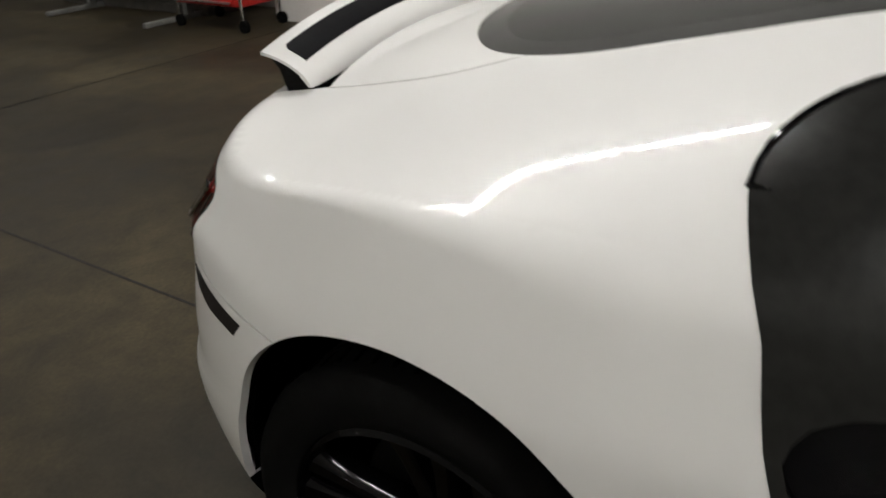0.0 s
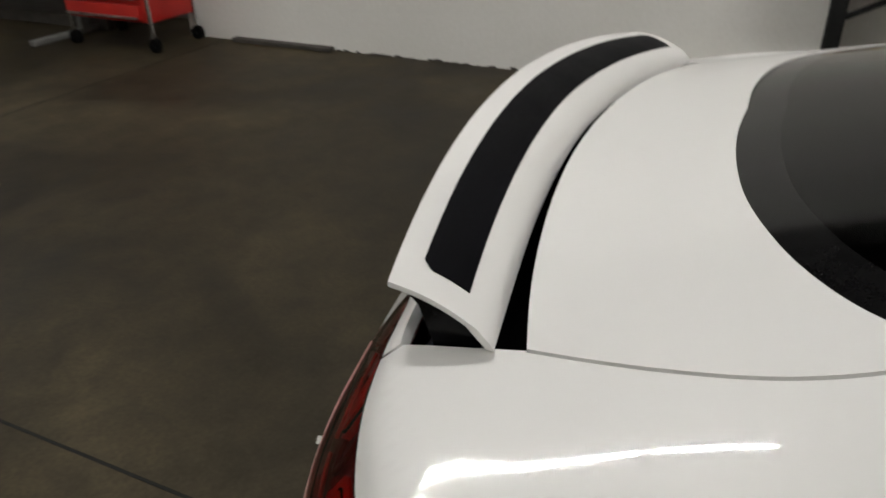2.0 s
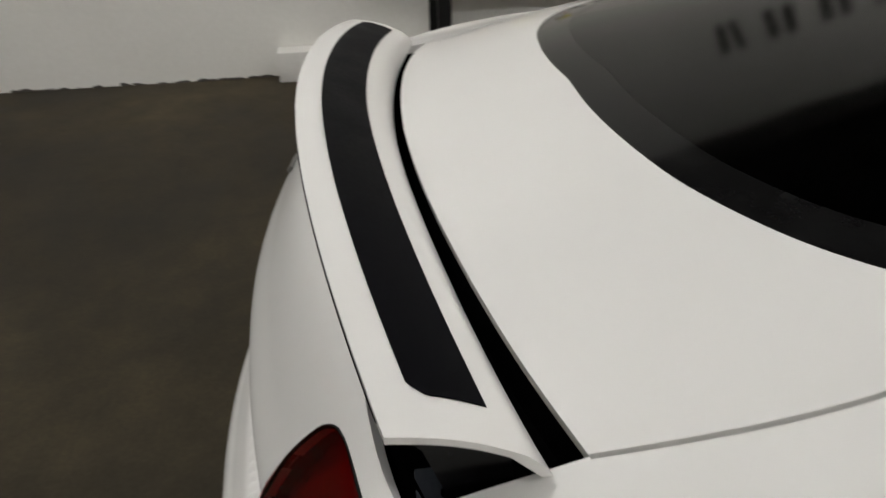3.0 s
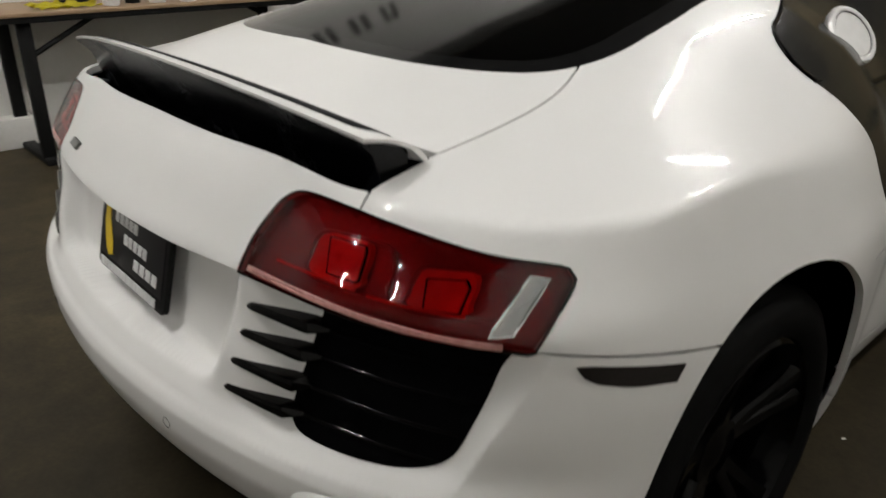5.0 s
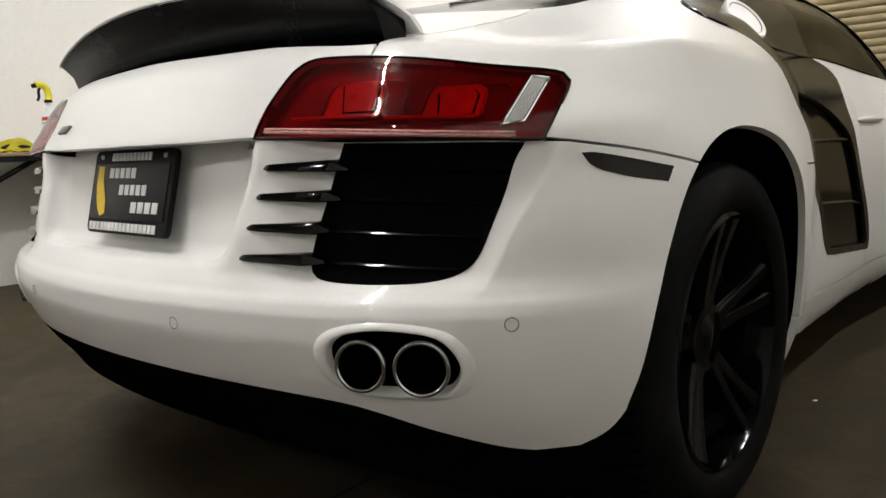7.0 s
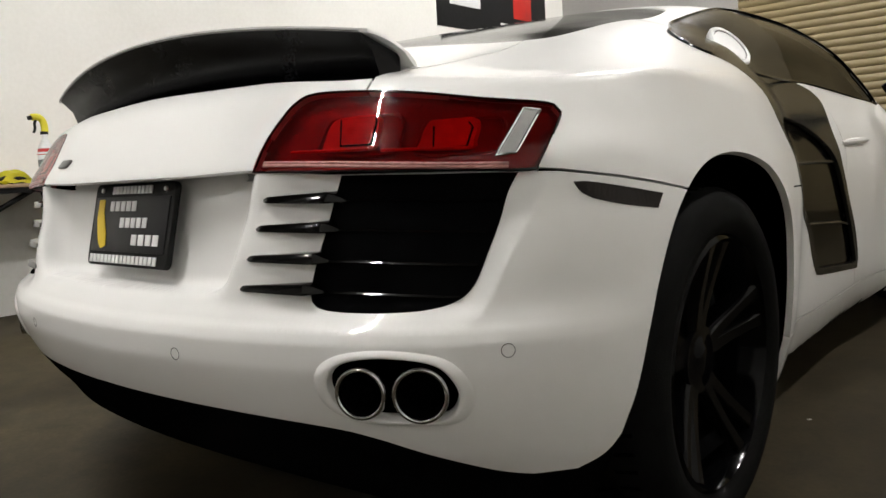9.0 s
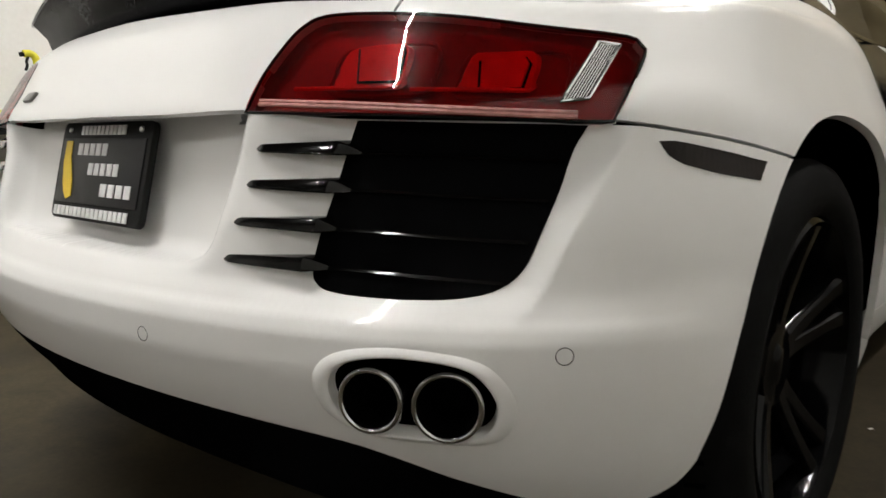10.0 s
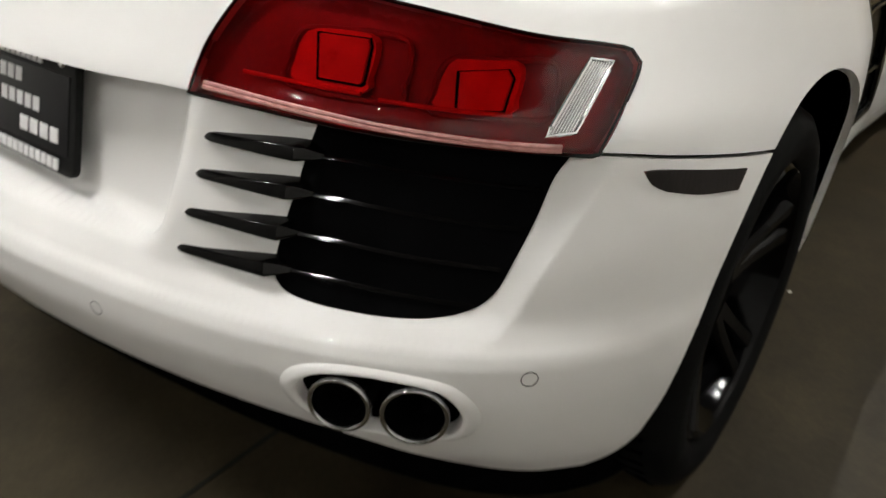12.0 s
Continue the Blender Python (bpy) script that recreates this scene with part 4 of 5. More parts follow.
bars(plate, -0.080, 0.026, 5, 0.0165, 0.0055, 0.020, LETTER, "print_bar")
bars(plate, -0.032, -0.007, 5, 0.0165, 0.0055, 0.020, LETTER, "print_bar")
bars(plate, 0.022, -0.041, 4, 0.0205, 0.0065, 0.021, LETTER, "print_bar")
bars(plate, -0.140, -0.078, 17, 0.0118, 0.0040, 0.0165, LETTER, "print_bar")
bars(plate, -0.078, 0.0605, 11, 0.0105, 0.0040, 0.0155, LETTER, "print_bar")
bm = bmesh.new()
shape = [(-0.129, 0.05), (-0.106, 0.05), (-0.104, 0.022), (-0.086, -0.018), (-0.082, -0.044), (-0.100, -0.05), (-0.113, -0.038), (-0.122, -0.018), (-0.130, 0.012)]
f = [bm.verts.new((x, -0.0098, z)) for x, z in shape]
g = [bm.verts.new((x, -0.007, z)) for x, z in shape]
bm.faces.new(f)
for i in range(len(f)):
    bm.faces.new((f[i], g[i], g[(i + 1) % len(f)], f[(i + 1) % len(f)]))
part("yellow_shape", bm, YELLOW, plate, "yellow printed shape", False)
for sx in (-0.125, 0.125):
    part("plate_screw", lathe(bmesh.new(), [(-0.0095, 0.0), (-0.0095, 0.004), (-0.006, 0.005), (-0.006, 0.0)], "y", 12, (sx, 0, 0.069)), STEEL, plate)

# badge on the lid
c = on_rear((0.285, 0.788))
n = normal_at(c, False)[0] * (-1, 1, 1)
bm = box(bmesh.new(), -0.028, 0.028, -0.004, 0.004, -0.0095, 0.0095, 0.002)
for v in bm.verts:
    v.co.x += v.co.z * 0.6
badge = part("badge", bm, GREY, car, "small dark chrome badge")
badge.matrix_local = Matrix.Translation(Vector(c[0] * (-1, 1, 1)) + Vector(n) * 0.002) @ (-Vector(n)).to_track_quat("Y", "Z").to_matrix().to_4x4()


# wheels
def wheel(x, y, s, width, radius):
    r, w = 0.242, width
    hub = part("wheel", lathe(bmesh.new(), [(w / 2 - 0.012, r + 0.008), (w / 2 - 0.004, r - 0.004), (w / 2 - 0.02, r - 0.012), (0.0, r - 0.03), (-w / 2, r - 0.02), (-w / 2, r + 0.01)], "x", 72),
               BLACK_GLOSS, car, "gloss black alloy wheel with paired spokes")
    hub.matrix_local = Matrix.Translation((x * s, y, radius)) @ Matrix.Rotation(0 if s > 0 else math.pi, 4, "Z")
    h = w / 2
    tp = [(h - 0.012, r + 0.002), (h - 0.002, r + 0.012), (h + 0.006, r + 0.035), (h + 0.004, radius - 0.035), (h - 0.010, radius - 0.012), (h - 0.03, radius - 0.002),
          (0.06, radius), (0.056, radius - 0.008), (0.046, radius - 0.008), (0.042, radius), (-0.042, radius), (-0.046, radius - 0.008), (-0.056, radius - 0.008), (-0.06, radius),
          (-h + 0.03, radius - 0.002), (-h + 0.01, radius - 0.012), (-h - 0.004, radius - 0.035), (-h, r + 0.012), (-h + 0.01, r)]
    tyre = part("tyre", lathe(bmesh.new(), tp, "x", 96), RUBBER, hub, "low-profile black tyre")
    for k in range(60):
        bm = bmesh.new()
        box(bm, h - 0.075, h - 0.032, -0.003, 0.003, radius - 0.014, radius - 0.0002)
        ob = part("tread_groove", bm, VOID, tyre, "", False) if k == 0 else new("tread_groove", groove)
        if k == 0:
            groove = ob.data
        else:
            bm.free()
            ob.parent = tyre
        ob.matrix_local = Matrix.Rotation(2 * math.pi * k / 60, 4, "X") @ Matrix.Rotation(0.22, 4, "Z")
    spoke_mesh = None
    for k in range(10):
        pair = k // 2
        a = 2 * math.pi * pair / 5 + (0.145 if k % 2 else -0.145)
        if spoke_mesh is None:
            bm = bmesh.new()
            secs = []
            for i in range(13):
                f = i / 12
                rad = 0.055 + (r - 0.012 - 0.055) * f
                wd = 0.022 + 0.004 * math.cos(f * math.pi) + 0.010 * f ** 4
                face = h - 0.052 + 0.040 * f ** 1.4
                dep = 0.045 - 0.014 * f
                secs.append([bm.verts.new(q) for q in ((face, -wd * 0.45, rad), (face, wd * 0.45, rad), (face - 0.010, wd * 0.8, rad), (face - dep, wd, rad), (face - dep, -wd, rad), (face - 0.010, -wd * 0.8, rad))])
            for q, e in zip(secs, secs[1:]):
                for m in range(6):
                    bm.faces.new((q[m], q[(m + 1) % 6], e[(m + 1) % 6], e[m]))
            bm.faces.new(secs[0])
            bm.faces.new(secs[-1])
            ob = part("spoke", bm, WHEEL_BLACK, hub)
            spoke_mesh = ob.data
        else:
            ob = new("spoke", spoke_mesh)
            ob.parent = hub
        ob.matrix_local = Matrix.Rotation(a, 4, "X")
    part("hub_cap", lathe(bmesh.new(), [(h - 0.045, 0.0), (h - 0.046, 0.026), (h - 0.050, 0.032), (h - 0.052, 0.066), (h - 0.075, 0.072), (h - 0.095, 0.07), (h - 0.095, 0.0)], "x", 40), BLACK_GLOSS, hub, "round black hub cap")
    part("brake_disc", lathe(bmesh.new(), [(h - 0.115, 0.09), (h - 0.112, 0.178), (h - 0.14, 0.178), (h - 0.142, 0.09)], "x", 56), DARK_STEEL, hub, "dull steel brake disc")
    bm = bmesh.new()
    box(bm, h - 0.155, h - 0.085, -0.075, 0.075, 0.115, 0.19, 0.008)
    cal = part("brake_caliper", bm, BLACK_MATT, hub, "dark brake caliper")
    cal.matrix_local = Matrix.Rotation(-1.2, 4, "X")


for s in (1, -1):
    wheel(0.778, 0.715, s, 0.295, 0.337)
    wheel(0.80, 3.365, s, 0.235, 0.333)
    for y in (0.715, 3.365):
        bm = bmesh.new()
        pts = [(math.cos(a) * 0.415 + y, math.sin(a) * 0.40 + 0.335) for a in np.linspace(-0.55, math.pi + 0.55, 40)]
        rows = []
        for x in (0.865 if y < 2 else 0.85, 0.75, 0.50):
            rows.append([bm.verts.new((min(x, 0.80 if a < y - 0.25 or b < 0.3 else x) * s, a, max(b, 0.14))) for a, b in pts])
        for q, w in zip(rows, rows[1:]):
            for i in range(len(q) - 1):
                bm.faces.new((q[i], q[i + 1], w[i + 1], w[i]))
        bm.faces.new(rows[-1])
        part("wheel_arch_liner", bm, VOID, car, "black wheel arch liner")

# fuel filler: a satin disc with a raised rim and a seam across it
nrm = Vector((0.78, -0.18, 0.60)).normalized()
cap = part("fuel_cap", lathe(bmesh.new(), [(-0.003, 0.0), (-0.003, 0.052), (-0.006, 0.055), (-0.006, 0.064), (0.0, 0.068), (0.012, 0.065), (0.03, 0.050), (0.03, 0.0)], "z", 40), ALLOY, car, "round satin aluminium fuel cap")
cap.matrix_local = Matrix.Translation(Vector((0.705, 1.345, 1.004)) + nrm * 0.010) @ (-nrm).to_track_quat("Z", "Y").to_matrix().to_4x4()
part("cap_ring", lathe(bmesh.new(), [(-0.0035, 0.0515), (-0.0045, 0.053), (-0.0035, 0.0545)], "z", 40), BLACK_MATT, cap, "thin dark seam")
for s in (1, -1):
    bm = bmesh.new()
    sweep(bm, [(s * 0.86, 2.50, 0.93), (s * 0.93, 2.50, 0.97)], 0.018, 8)
    m = part("door_mirror", bm, BLACK_GLOSS, car, "black door mirror")
    bm = bmesh.new()
    bmesh.ops.create_uvsphere(bm, u_segments=20, v_segments=12, radius=1, matrix=Matrix.Translation((s * 1.0, 2.52, 1.0)) @ Matrix.Diagonal((0.10, 0.06, 0.07, 1)))
    part("mirror_shell", bm, BLACK_GLOSS, m)
    bm = bmesh.new()
    P = on_side(*[(1.90 + 0.045 * k, 0.745 + 0.0005 * k) for k in range(9)])
    sweep(bm, [(p[0] * s + s * 0.004, p[1], p[2]) for p in P], [0.003, 0.008, 0.010, 0.011, 0.011, 0.011, 0.010, 0.008, 0.003], 8)
    part("door_handle", bm, PAINT, car, "white door handle")


# ---- the room ----
def structure(ob, label=""):
    return tagged(ob, label, kind="structure")


structure(boxed("floor", (-4.4, 3.5, -8.2, 7.6, -0.25, 0.0), CONCRETE, None, "", 0), "worn polished brown-grey concrete floor with stains")
structure(boxed("wall_west", (-3.65, -3.43, -3.85, 7.6, 0, 4.20), PLASTER, None, "", 0), "white painted plaster wall")
structure(boxed("wall_west_upper", (-3.65, -3.43, -3.85, 7.6, 4.20, 4.70), CEILING, None, "", 0), "dark sheeting above the white wall")
# the recess lies in shade; its darkness is in the wall colour
structure(boxed("wall_recess", (-4.1, -3.9, -8.2, -3.85, 0, 4.20), DIM_WALL, None, "", 0), "grey-white wall with its shade put into the colour")
structure(boxed("wall_recess_upper", (-4.1, -3.9, -8.2, -3.85, 4.20, 4.70), CEILING, None, "", 0), "dark sheeting above the white wall")
structure(boxed("wall_return", (-3.9, -3.65, -3.86, -3.75, 0, 4.20), PLASTER, None, "", 0), "white wall return")
structure(boxed("wall_return_upper", (-3.9, -3.65, -3.86, -3.75, 4.20, 4.70), CEILING, None, "", 0), "dark sheeting above the white wall")
# south, far east and north walls: unseen, greyed to weaken fill and reflections
structure(boxed("wall_south", (-4.4, 3.5, -8.4, -8.2, 0, 4.20), DIM_WALL, None, "", 0), "unseen wall, added in grey to dim the reflections")
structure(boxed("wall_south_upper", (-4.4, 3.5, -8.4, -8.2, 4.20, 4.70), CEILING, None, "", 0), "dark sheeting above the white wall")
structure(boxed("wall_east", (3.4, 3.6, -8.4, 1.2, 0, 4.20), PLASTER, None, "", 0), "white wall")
structure(boxed("wall_east_b", (3.4, 3.6, 1.2, 7.8, 0, 4.20), DIM_WALL, None, "", 0), "unseen wall, added in grey to dim the reflections")
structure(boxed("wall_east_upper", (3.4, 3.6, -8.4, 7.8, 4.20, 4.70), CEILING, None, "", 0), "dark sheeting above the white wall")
structure(boxed("wall_north", (-4.4, -1.35, 7.4, 7.6, 0, 4.15), DIM_WALL, None, "", 0), "unseen wall, added in grey to dim the reflections")
structure(boxed("wall_north_upper", (-4.4, -1.35, 7.4, 7.6, 4.15, 4.70), CEILING, None, "", 0), "dark sheeting above the white wall")
structure(boxed("ceiling", (-4.4, 3.6, -8.4, 7.8, 4.70, 4.9), CEILING, None, "", 0), "dark unlit roof sheeting")
# roller door of interlocking slats
door = new("roller_door")
structure(door, "tan corrugated steel roller door")
bm = bmesh.new()
prof = [(0, 0), (0.012, 0.012), (0.016, 0.036), (0.012, 0.06), (0, 0.0715)]
f = [[bm.verts.new((x, 7.43 - a, b)) for a, b in prof] for x in (-1.35, 3.4)]
for k in range(4):
    bm.faces.new((f[0][k], f[1][k], f[1][k + 1], f[0][k + 1]))
slat = part("slat", bm, ROLLER, door)
for k in range(1, 64):
    ob = new("slat", slat.data)
    ob.parent = door
    ob.location.z = 0.073 * k
# floor joint: a thin dark sunken strip
structure(boxed("floor_joint", (0.241, 0.251, -8.0, 7.3, -0.02, 0.0012), BLACK_MATT, None, "", 0), "dark saw-cut joint in the concrete")
structure(boxed("floor_joint_b", (-3.4, 3.35, -3.505, -3.495, -0.02, 0.0012), BLACK_MATT, None, "", 0), "dark saw-cut joint in the concrete")

# ceiling lights: strips of fluorescent tubes
def ceiling_light(x, y):
    lamp = thing("ceiling_light", "white fluorescent strip light with bare tube", "lamp", "ceiling strip lights")
    bm = bmesh.new()
    box(bm, -0.05, 0.05, -0.41, 0.41, 0.05, 0.10, 0.006)
    part("tray", bm, TRAY, lamp, "white steel tray")
    part("tube", lathe(bmesh.new(), [(-0.38, 0.0), (-0.38, 0.0165), (0.38, 0.0165), (0.38, 0.0)], "y", 16, (0, 0, 0.016)), TUBE, lamp, "glowing fluorescent tube")
    for y1 in (-0.393, 0.393):
        part("holder", box(bmesh.new(), -0.02, 0.02, y1 - 0.012, y1 + 0.012, -0.005, 0.055, 0.003), TRAY, lamp)
    lamp.location = (x, y, 4.6)
    return lamp


first = ceiling_light(-0.88, -1.68)
SPOTS = [(-0.88, -0.82), (-0.55, 4.95), (-0.55, 5.75), (-2.4, -6.3), (0.4, -6.0), (2.5, 2.6), (2.5, 3.84)]
for x, y in SPOTS:
    copy_thing(first, Matrix.Translation((x, y, 4.6)))


# ---- things along the wall ----
def tool_cart():
    cart = thing("tool_cart", "red steel rolling tool cart with drawers and chrome posts", "tool cart")
    x0, x1, y0, y1 = -3.36, -2.90, -4.52, -3.72
    body = boxed("cabinet", (x0, x1 - 0.01, y0, y1, 0.20, 0.50), CART_RED, cart, "red drawer cabinet", 0.01)
    for k, (a, b) in enumerate(((0.36, 0.475), (0.225, 0.325))):
        d = boxed("drawer", (x1 - 0.012, x1 + 0.025, y0 + 0.02, y1 - 0.06, a, b), CART_RED, body, "red drawer front", 0.008)
        boxed("drawer_pull", (x1 + 0.02, x1 + 0.04, y0 + 0.04, y1 - 0.08, a + 0.004, a + 0.022), STEEL, d, "steel drawer pull", 0.004)
    for z in (0.50, 0.86):
        bm = bmesh.new()
        for e in ((x0, x1, y0, y1, z, z + 0.012), (x0, x1, y0, y0 + 0.012, z, z + 0.085), (x0, x1, y1 - 0.012, y1, z, z + 0.085),
                  (x0, x0 + 0.012, y0, y1, z, z + 0.085), (x1 - 0.012, x1, y0, y1, z, z + 0.085)):
            box(bm, *e, 0.003)
        part("tray", bm, CART_RED, cart, "red steel tray with raised rim")
    for x in (x0 + 0.01, x1 - 0.005):
        for y in (y0 + 0.01, y1 + 0.006):
            part("post", sweep(bmesh.new(), [(x, y, 0.10), (x, y, 0.95)], 0.013, 10, up=(1, 0, 0)), CHROME, cart, "chrome post")
            part("caster", lathe(bmesh.new(), [(-0.018, 0.01), (-0.018, 0.05), (0.018, 0.05), (0.018, 0.01)], "x", 20, (x, y + 0.01, 0.051)), RUBBER, cart, "black rubber caster")
    # pale outline emblem on the end panel
    em = [(-3.22, 0.375), (-3.17, 0.41), (-3.05, 0.42), (-3.02, 0.39), (-3.07, 0.355), (-3.19, 0.345)]
    part("emblem", sweep(bmesh.new(), [(x, y1 + 0.0015, z) for x, z in em], 0.006, 6, True, up=(0, 1, 0)), LETTER, body, "pale outline emblem")
    for x, y, h in ((-3.2, -4.3, 0.13), (-3.05, -4.12, 0.08)):
        part("clamp", lathe(bmesh.new(), [(0.515, 0.0), (0.515, 0.03), (0.515 + h * 0.7, 0.028), (0.515 + h, 0.01), (0.515 + h, 0.0)], "z", 16, (x, y, 0)), GREY, cart, "small grey canister")


tool_cart()


def trestle_table():
    t = thing("work_table", "grey work table on steel T-legs", "table")
    bm = bmesh.new()
    box(bm, -3.75, -2.75, -6.9, -4.62, 0.715, 0.75, 0.008)
    part("tabletop", bm, CLOTH, t, "grey tabletop")
    for y in (-4.72, -6.2):
        leg = part("leg", box(bmesh.new(), -3.22, -3.14, y - 0.03, y + 0.03, 0.04, 0.715, 0.006), GREY, t, "grey steel leg")
        part("foot", box(bmesh.new(), -3.6, -2.68, y - 0.03, y + 0.03, 0.0, 0.045, 0.01), GREY, leg, "flat steel foot")
    part("stretcher", box(bmesh.new(), -3.20, -3.16, -6.2, -4.72, 0.60, 0.66, 0.005), GREY, t)


trestle_table()
tagged(boxed("floor_pallet", (-3.85, -3.3, -6.9, -4.6, 0.0, 0.09), DUST, None, "", 0.01), "low dark timber platform under the work table", "pallet")
tagged(boxed("floor_batten", (-3.43, -3.36, -3.40, -2.53, 0.0, 0.03), DUST, None, "", 0.005), "dark timber batten lying along the wall", "batten")
tagged(boxed("white_block", (-3.43, -3.30, -0.28, 0.68, 0.0, 0.17), PLASTER, None, "", 0.008), "white painted low block against the wall", "block")


def folding_table():
    t = thing("folding_table", "folding table with wood laminate top and black steel legs", "table")
    bm = bmesh.new()
    box(bm, -3.41, -2.85, 0.50, 2.35, 0.755, 0.775, 0.004)
    part("tabletop", bm, WOOD, t, "brown wood laminate top")
    part("apron", box(bmesh.new(), -3.40, -2.86, 0.51, 2.34, 0.725, 0.755, 0.003), BLACK_MATT, t, "black steel apron")
    for y, dy in ((0.62, -0.05), (2.2, 0.05)):
        for x in (-3.36, -2.92):
            leg = part("leg", box(bmesh.new(), x - 0.02, x + 0.02, y - 0.034, y + 0.034, 0.0, 0.73, 0.006), BLACK_MATT, t, "black steel leg")
        part("foot_bar", box(bmesh.new(), -3.40, -2.84, y - 0.034, y + 0.034, 0.0, 0.035, 0.008), BLACK_MATT, t, "flat black foot bar")
        part("brace", sweep(bmesh.new(), [(-2.92, y, 0.55), (-2.92, y + (0.35 if y < 1 else -0.35), 0.735)], 0.014, 8), BLACK_MATT, t)


folding_table()


def spray_bottle(x, y, z):
    b = thing("spray_bottle", "clear spray bottle with yellow trigger head on the table", "bottle")
    part("bottle", lathe(bmesh.new(), [(0, 0.0), (0, 0.040), (0.01, 0.045), (0.16, 0.045), (0.20, 0.034), (0.235, 0.016), (0.262, 0.015), (0.262, 0.0)], "z", 28), LETTER, b, "milky white bottle")
    part("label", lathe(bmesh.new(), [(0.15, 0.0452), (0.15, 0.0458), (0.185, 0.0405), (0.185, 0.0400)], "z", 28), CART_RED, b, "red label band")
    part("label_print", lathe(bmesh.new(), [(0.06, 0.0452), (0.06, 0.0458), (0.125, 0.0458), (0.125, 0.0452)], "z", 28), GREY, b, "grey printed label")
    part("collar", lathe(bmesh.new(), [(0.262, 0.0), (0.262, 0.021), (0.278, 0.020), (0.278, 0.0)], "z", 20), BLACK_MATT, b, "black screw collar")
    neck = [(0, 0.004, 0.276), (0, 0.004, 0.31), (0, -0.002, 0.338), (0, -0.018, 0.354), (0, -0.040, 0.358), (0, -0.058, 0.354)]
    part("spray_head", sweep(bmesh.new(), spline(neck, 0.008), 0.019, 12, flat=0.9, up=(1, 0, 0)), LEMON, b, "yellow spray head")
    part("nozzle", sweep(bmesh.new(), [(0, -0.056, 0.354), (0, -0.076, 0.350)], 0.012, 10), BLACK_MATT, b, "black nozzle")
    part("trigger", sweep(bmesh.new(), spline([(0, -0.036, 0.345), (0, -0.046, 0.318), (0, -0.045, 0.295), (0, -0.055, 0.272)], 0.008), 0.0075, 8, up=(1, 0, 0)), BLACK_MATT, b, "black trigger")
    b.location = (x, y, z)


spray_bottle(-2.95, 1.08, 0.776)


def jar(x, y, radius, height, body, lid, label):
    j = thing("jar", label, "jar", "jars on the folding table")
    part("body", lathe(bmesh.new(), [(0, 0.0), (0, radius * 0.94), (0.006, radius), (height * 0.8, radius), (height * 0.86, radius * 0.9), (height * 0.86, 0.0)], "z", 28), body, j)
    part("lid", lathe(bmesh.new(), [(height * 0.86, 0.0), (height * 0.86, radius * 0.96), (height * 0.99, radius * 0.96), (height, radius * 0.92), (height, 0.0)], "z", 28), lid, j, "screw lid")
    part("label", lathe(bmesh.new(), [(height * 0.2, radius), (height * 0.2, radius + 0.0008), (height * 0.6, radius + 0.0008), (height * 0.6, radius)], "z", 28), GREY, j, "grey printed label")
    j.location = (x, y, 0.776)


jar(-3.02, 1.22, 0.040, 0.11, BLACK_MATT, BLACK_MATT, "small black plastic jar on the folding table")
jar(-2.97, 1.34, 0.045, 0.13, LETTER, TRAY, "white plastic jar with a grey label on the table")
jar(-2.93, 1.50, 0.045, 0.13, LETTER, TRAY, "white plastic jar with a grey label on the table")


def polishing_pad(x, y):
    p = thing("polishing_pad", "black round polishing pad lying on the folding table", "pad")
    part("foam", lathe(bmesh.new(), [(0, 0.0), (0, 0.075), (0.01, 0.082), (0.03, 0.08), (0.045, 0.06), (0.05, 0.03), (0.05, 0.0)], "z", 28), BLACK_MATT, p, "black foam pad")
    part("backing", lathe(bmesh.new(), [(0.05, 0.0), (0.05, 0.03), (0.06, 0.026), (0.06, 0.0)], "z", 20), GREY, p, "grey backing plate")
    p.location = (x, y, 0.776)


polishing_pad(-3.07, 0.93)

# cloth draped half over the pad, with soft folds
bm = bmesh.new()
N = 22
rows = []
for i in range(N + 1):
    row = []
    for j in range(N + 1):
        u, v = i / N - 0.5, j / N - 0.5
        px, py = u * 0.24, v * 0.30
        d = math.hypot(px + 0.01, py - 0.06)
        z = 0.064 * ease(1.35 - d / 0.085) + 0.006 + 0.005 * math.sin(31 * u + 9 * v) + 0.004 * math.sin(23 * v - 7 * u + 1.0)
        wave = 1 + 0.05 * math.sin(9 * u + 4 * v)
        row.append(bm.verts.new((px * wave, py * wave + 0.012 * math.sin(17 * u), float(z) + 0.002)))
    rows.append(row)
for i in range(N):
    for j in range(N):
        bm.faces.new((rows[i][j], rows[i + 1][j], rows[i + 1][j + 1], rows[i][j + 1]))
made = bmesh.ops.solidify(bm, geom=bm.faces[:], thickness=0.003)
pad = part("cloth", bm, LEMON, None, "")
pad.location = (-3.06, 0.87, 0.776)
tagged(pad, "crumpled yellow microfibre cloth on the table", "cloth")

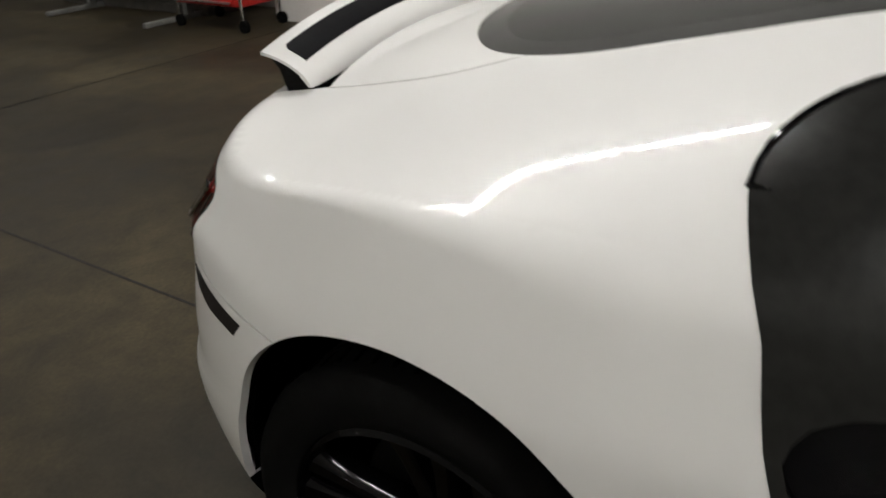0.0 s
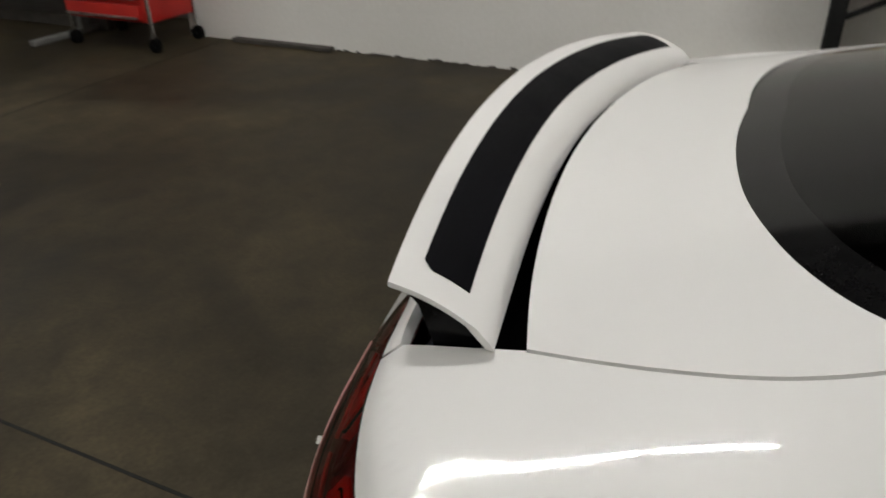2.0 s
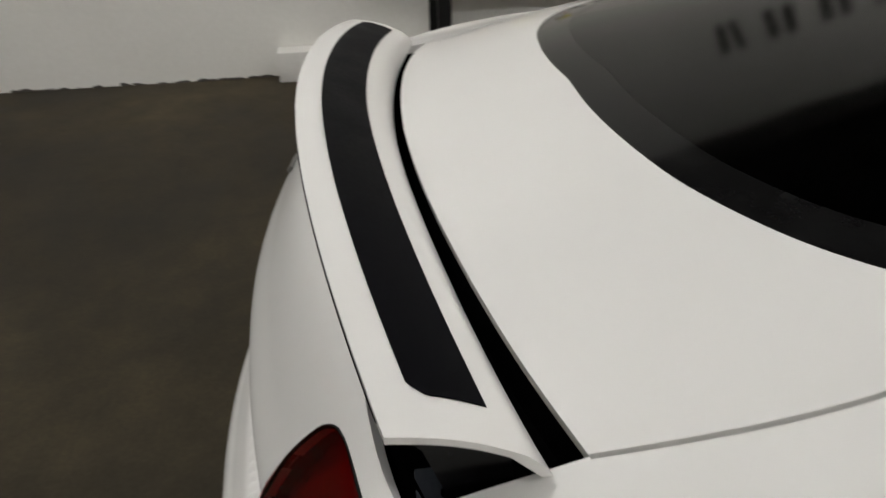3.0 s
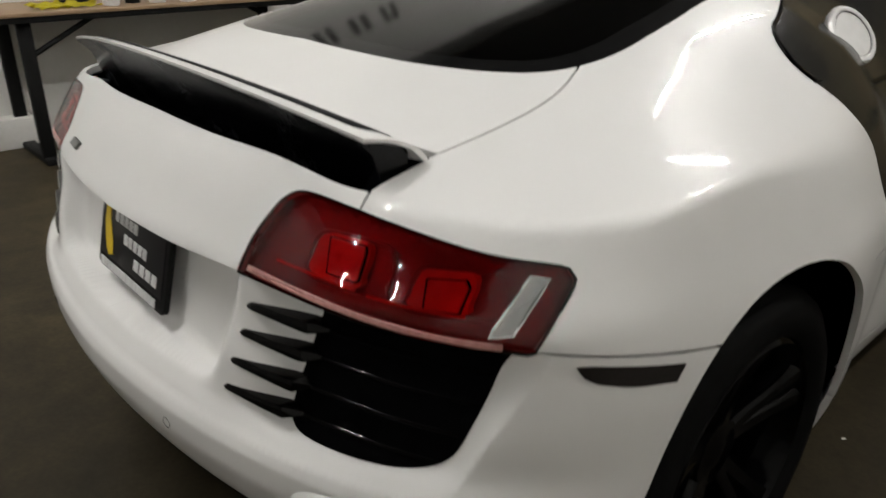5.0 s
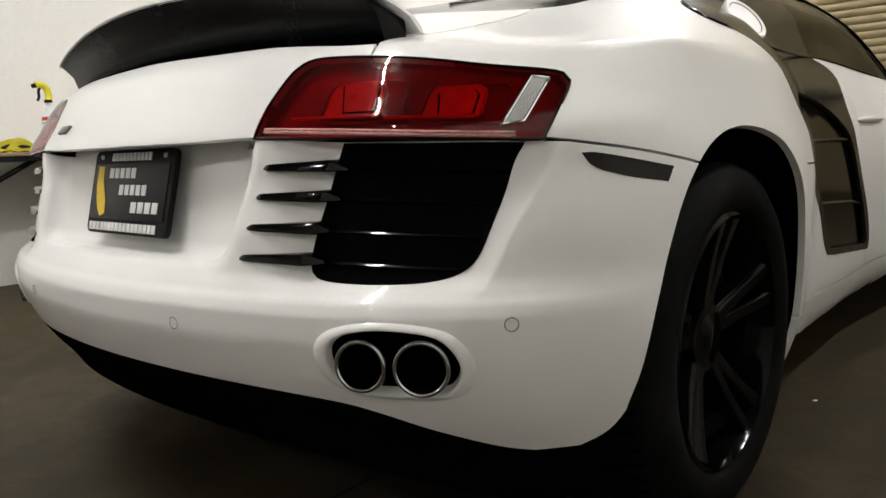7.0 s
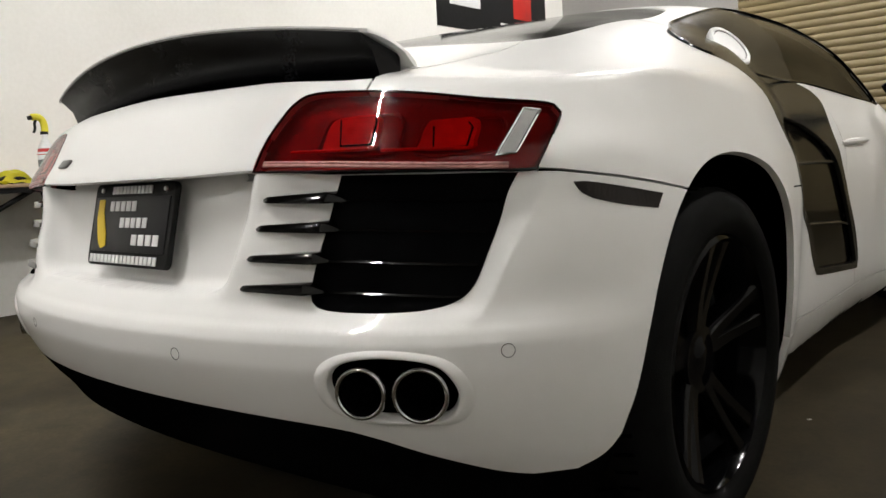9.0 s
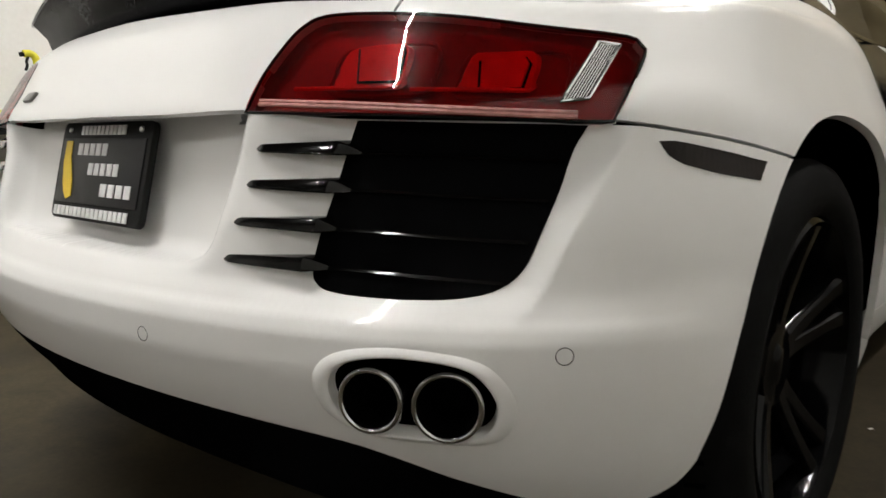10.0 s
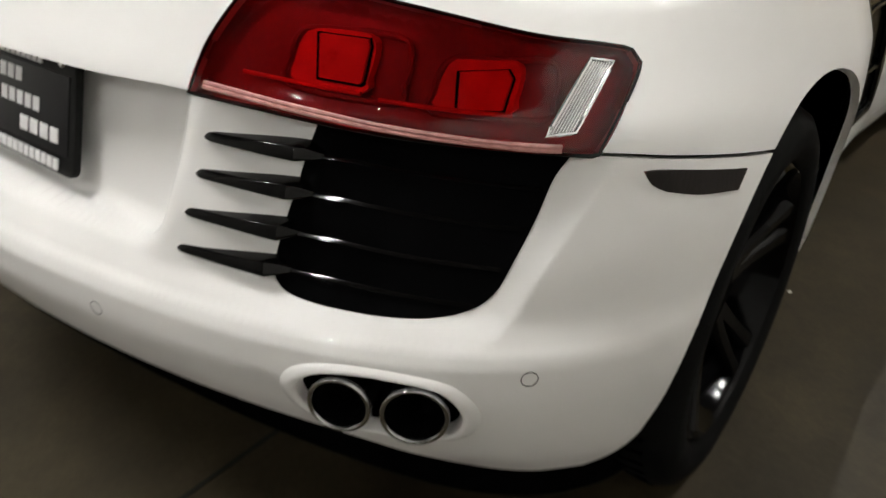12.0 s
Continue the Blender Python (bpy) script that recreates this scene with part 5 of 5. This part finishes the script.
# scraps on the floor
for x, y, a, w in ((-0.042, -0.424, 0.4, 1.0), (0.88, 1.44, 1.1, 0.45)):
    bm = bmesh.new()
    box(bm, -0.014 * w, 0.014 * w, -0.008 * w, 0.008 * w, 0, 0.003 * w, 0.001 * w)
    ob = part("paper_scrap", bm, PAPER, None)
    ob.matrix_world = pose(x, y, 0.0, 0, 0, math.degrees(a))
    tagged(ob, "small white scrap of paper on the floor", "litter", "floor scraps")

# banner on the wall
ban = thing("wall_banner", "black printed banner on the white wall", "banner")
boxed("sheet", (-3.43, -3.42, 5.05, 7.0, 2.12, 2.95), PLATE, ban, "black sheet", 0.002)
for y0, y1, z0, z1, m in ((5.25, 5.75, 2.35, 2.5, LETTER), (6.35, 6.7, 2.32, 2.6, CART_RED), (6.1, 6.9, 2.2, 2.25, LETTER)):
    boxed("print_bar", (-3.421, -3.4185, y0, y1, z0, z1), m, ban, "", 0.0005)

# big dark lettering high on the wall above the folding table, kept as plain bars
sign = thing("wall_lettering", "large dark painted lettering on the white wall", "sign")
for y0, w, lean in ((1.80, 0.16, 0.10), (2.12, 0.20, 0.0), (2.48, 0.20, 0.0), (2.82, 0.16, -0.10)):
    for dy in (0.0, w * 0.62):
        bm = bmesh.new()
        box(bm, -3.430, -3.424, y0 + dy, y0 + dy + w * 0.36, 2.46, 2.86, 0.001)
        for v in bm.verts:
            v.co.y += lean * (0.5 if dy else -0.5) * (v.co.z - 2.66)
        part("print_bar", bm, DUST, sign)

# crumbs of broken plaster along the foot of the wall
rng = random.Random(5)
bm = bmesh.new()
for k in range(90):
    y = rng.uniform(-2.6, 0.4)
    a, b, c = rng.uniform(0.006, 0.05), rng.uniform(0.003, 0.012), rng.uniform(0.003, 0.013)
    m = Matrix.Translation((-3.43 + b * 0.4, y, c * 0.3)) @ Matrix.Rotation(rng.uniform(-0.3, 0.3), 4, "X") @ Matrix.Diagonal((b, a, c, 1))
    bmesh.ops.create_icosphere(bm, subdivisions=1, radius=1, matrix=m)
tagged(part("plaster_crumbs", bm, DUST, None), "dark crumbs of broken plaster along the wall's foot", "debris", kind="stuff")
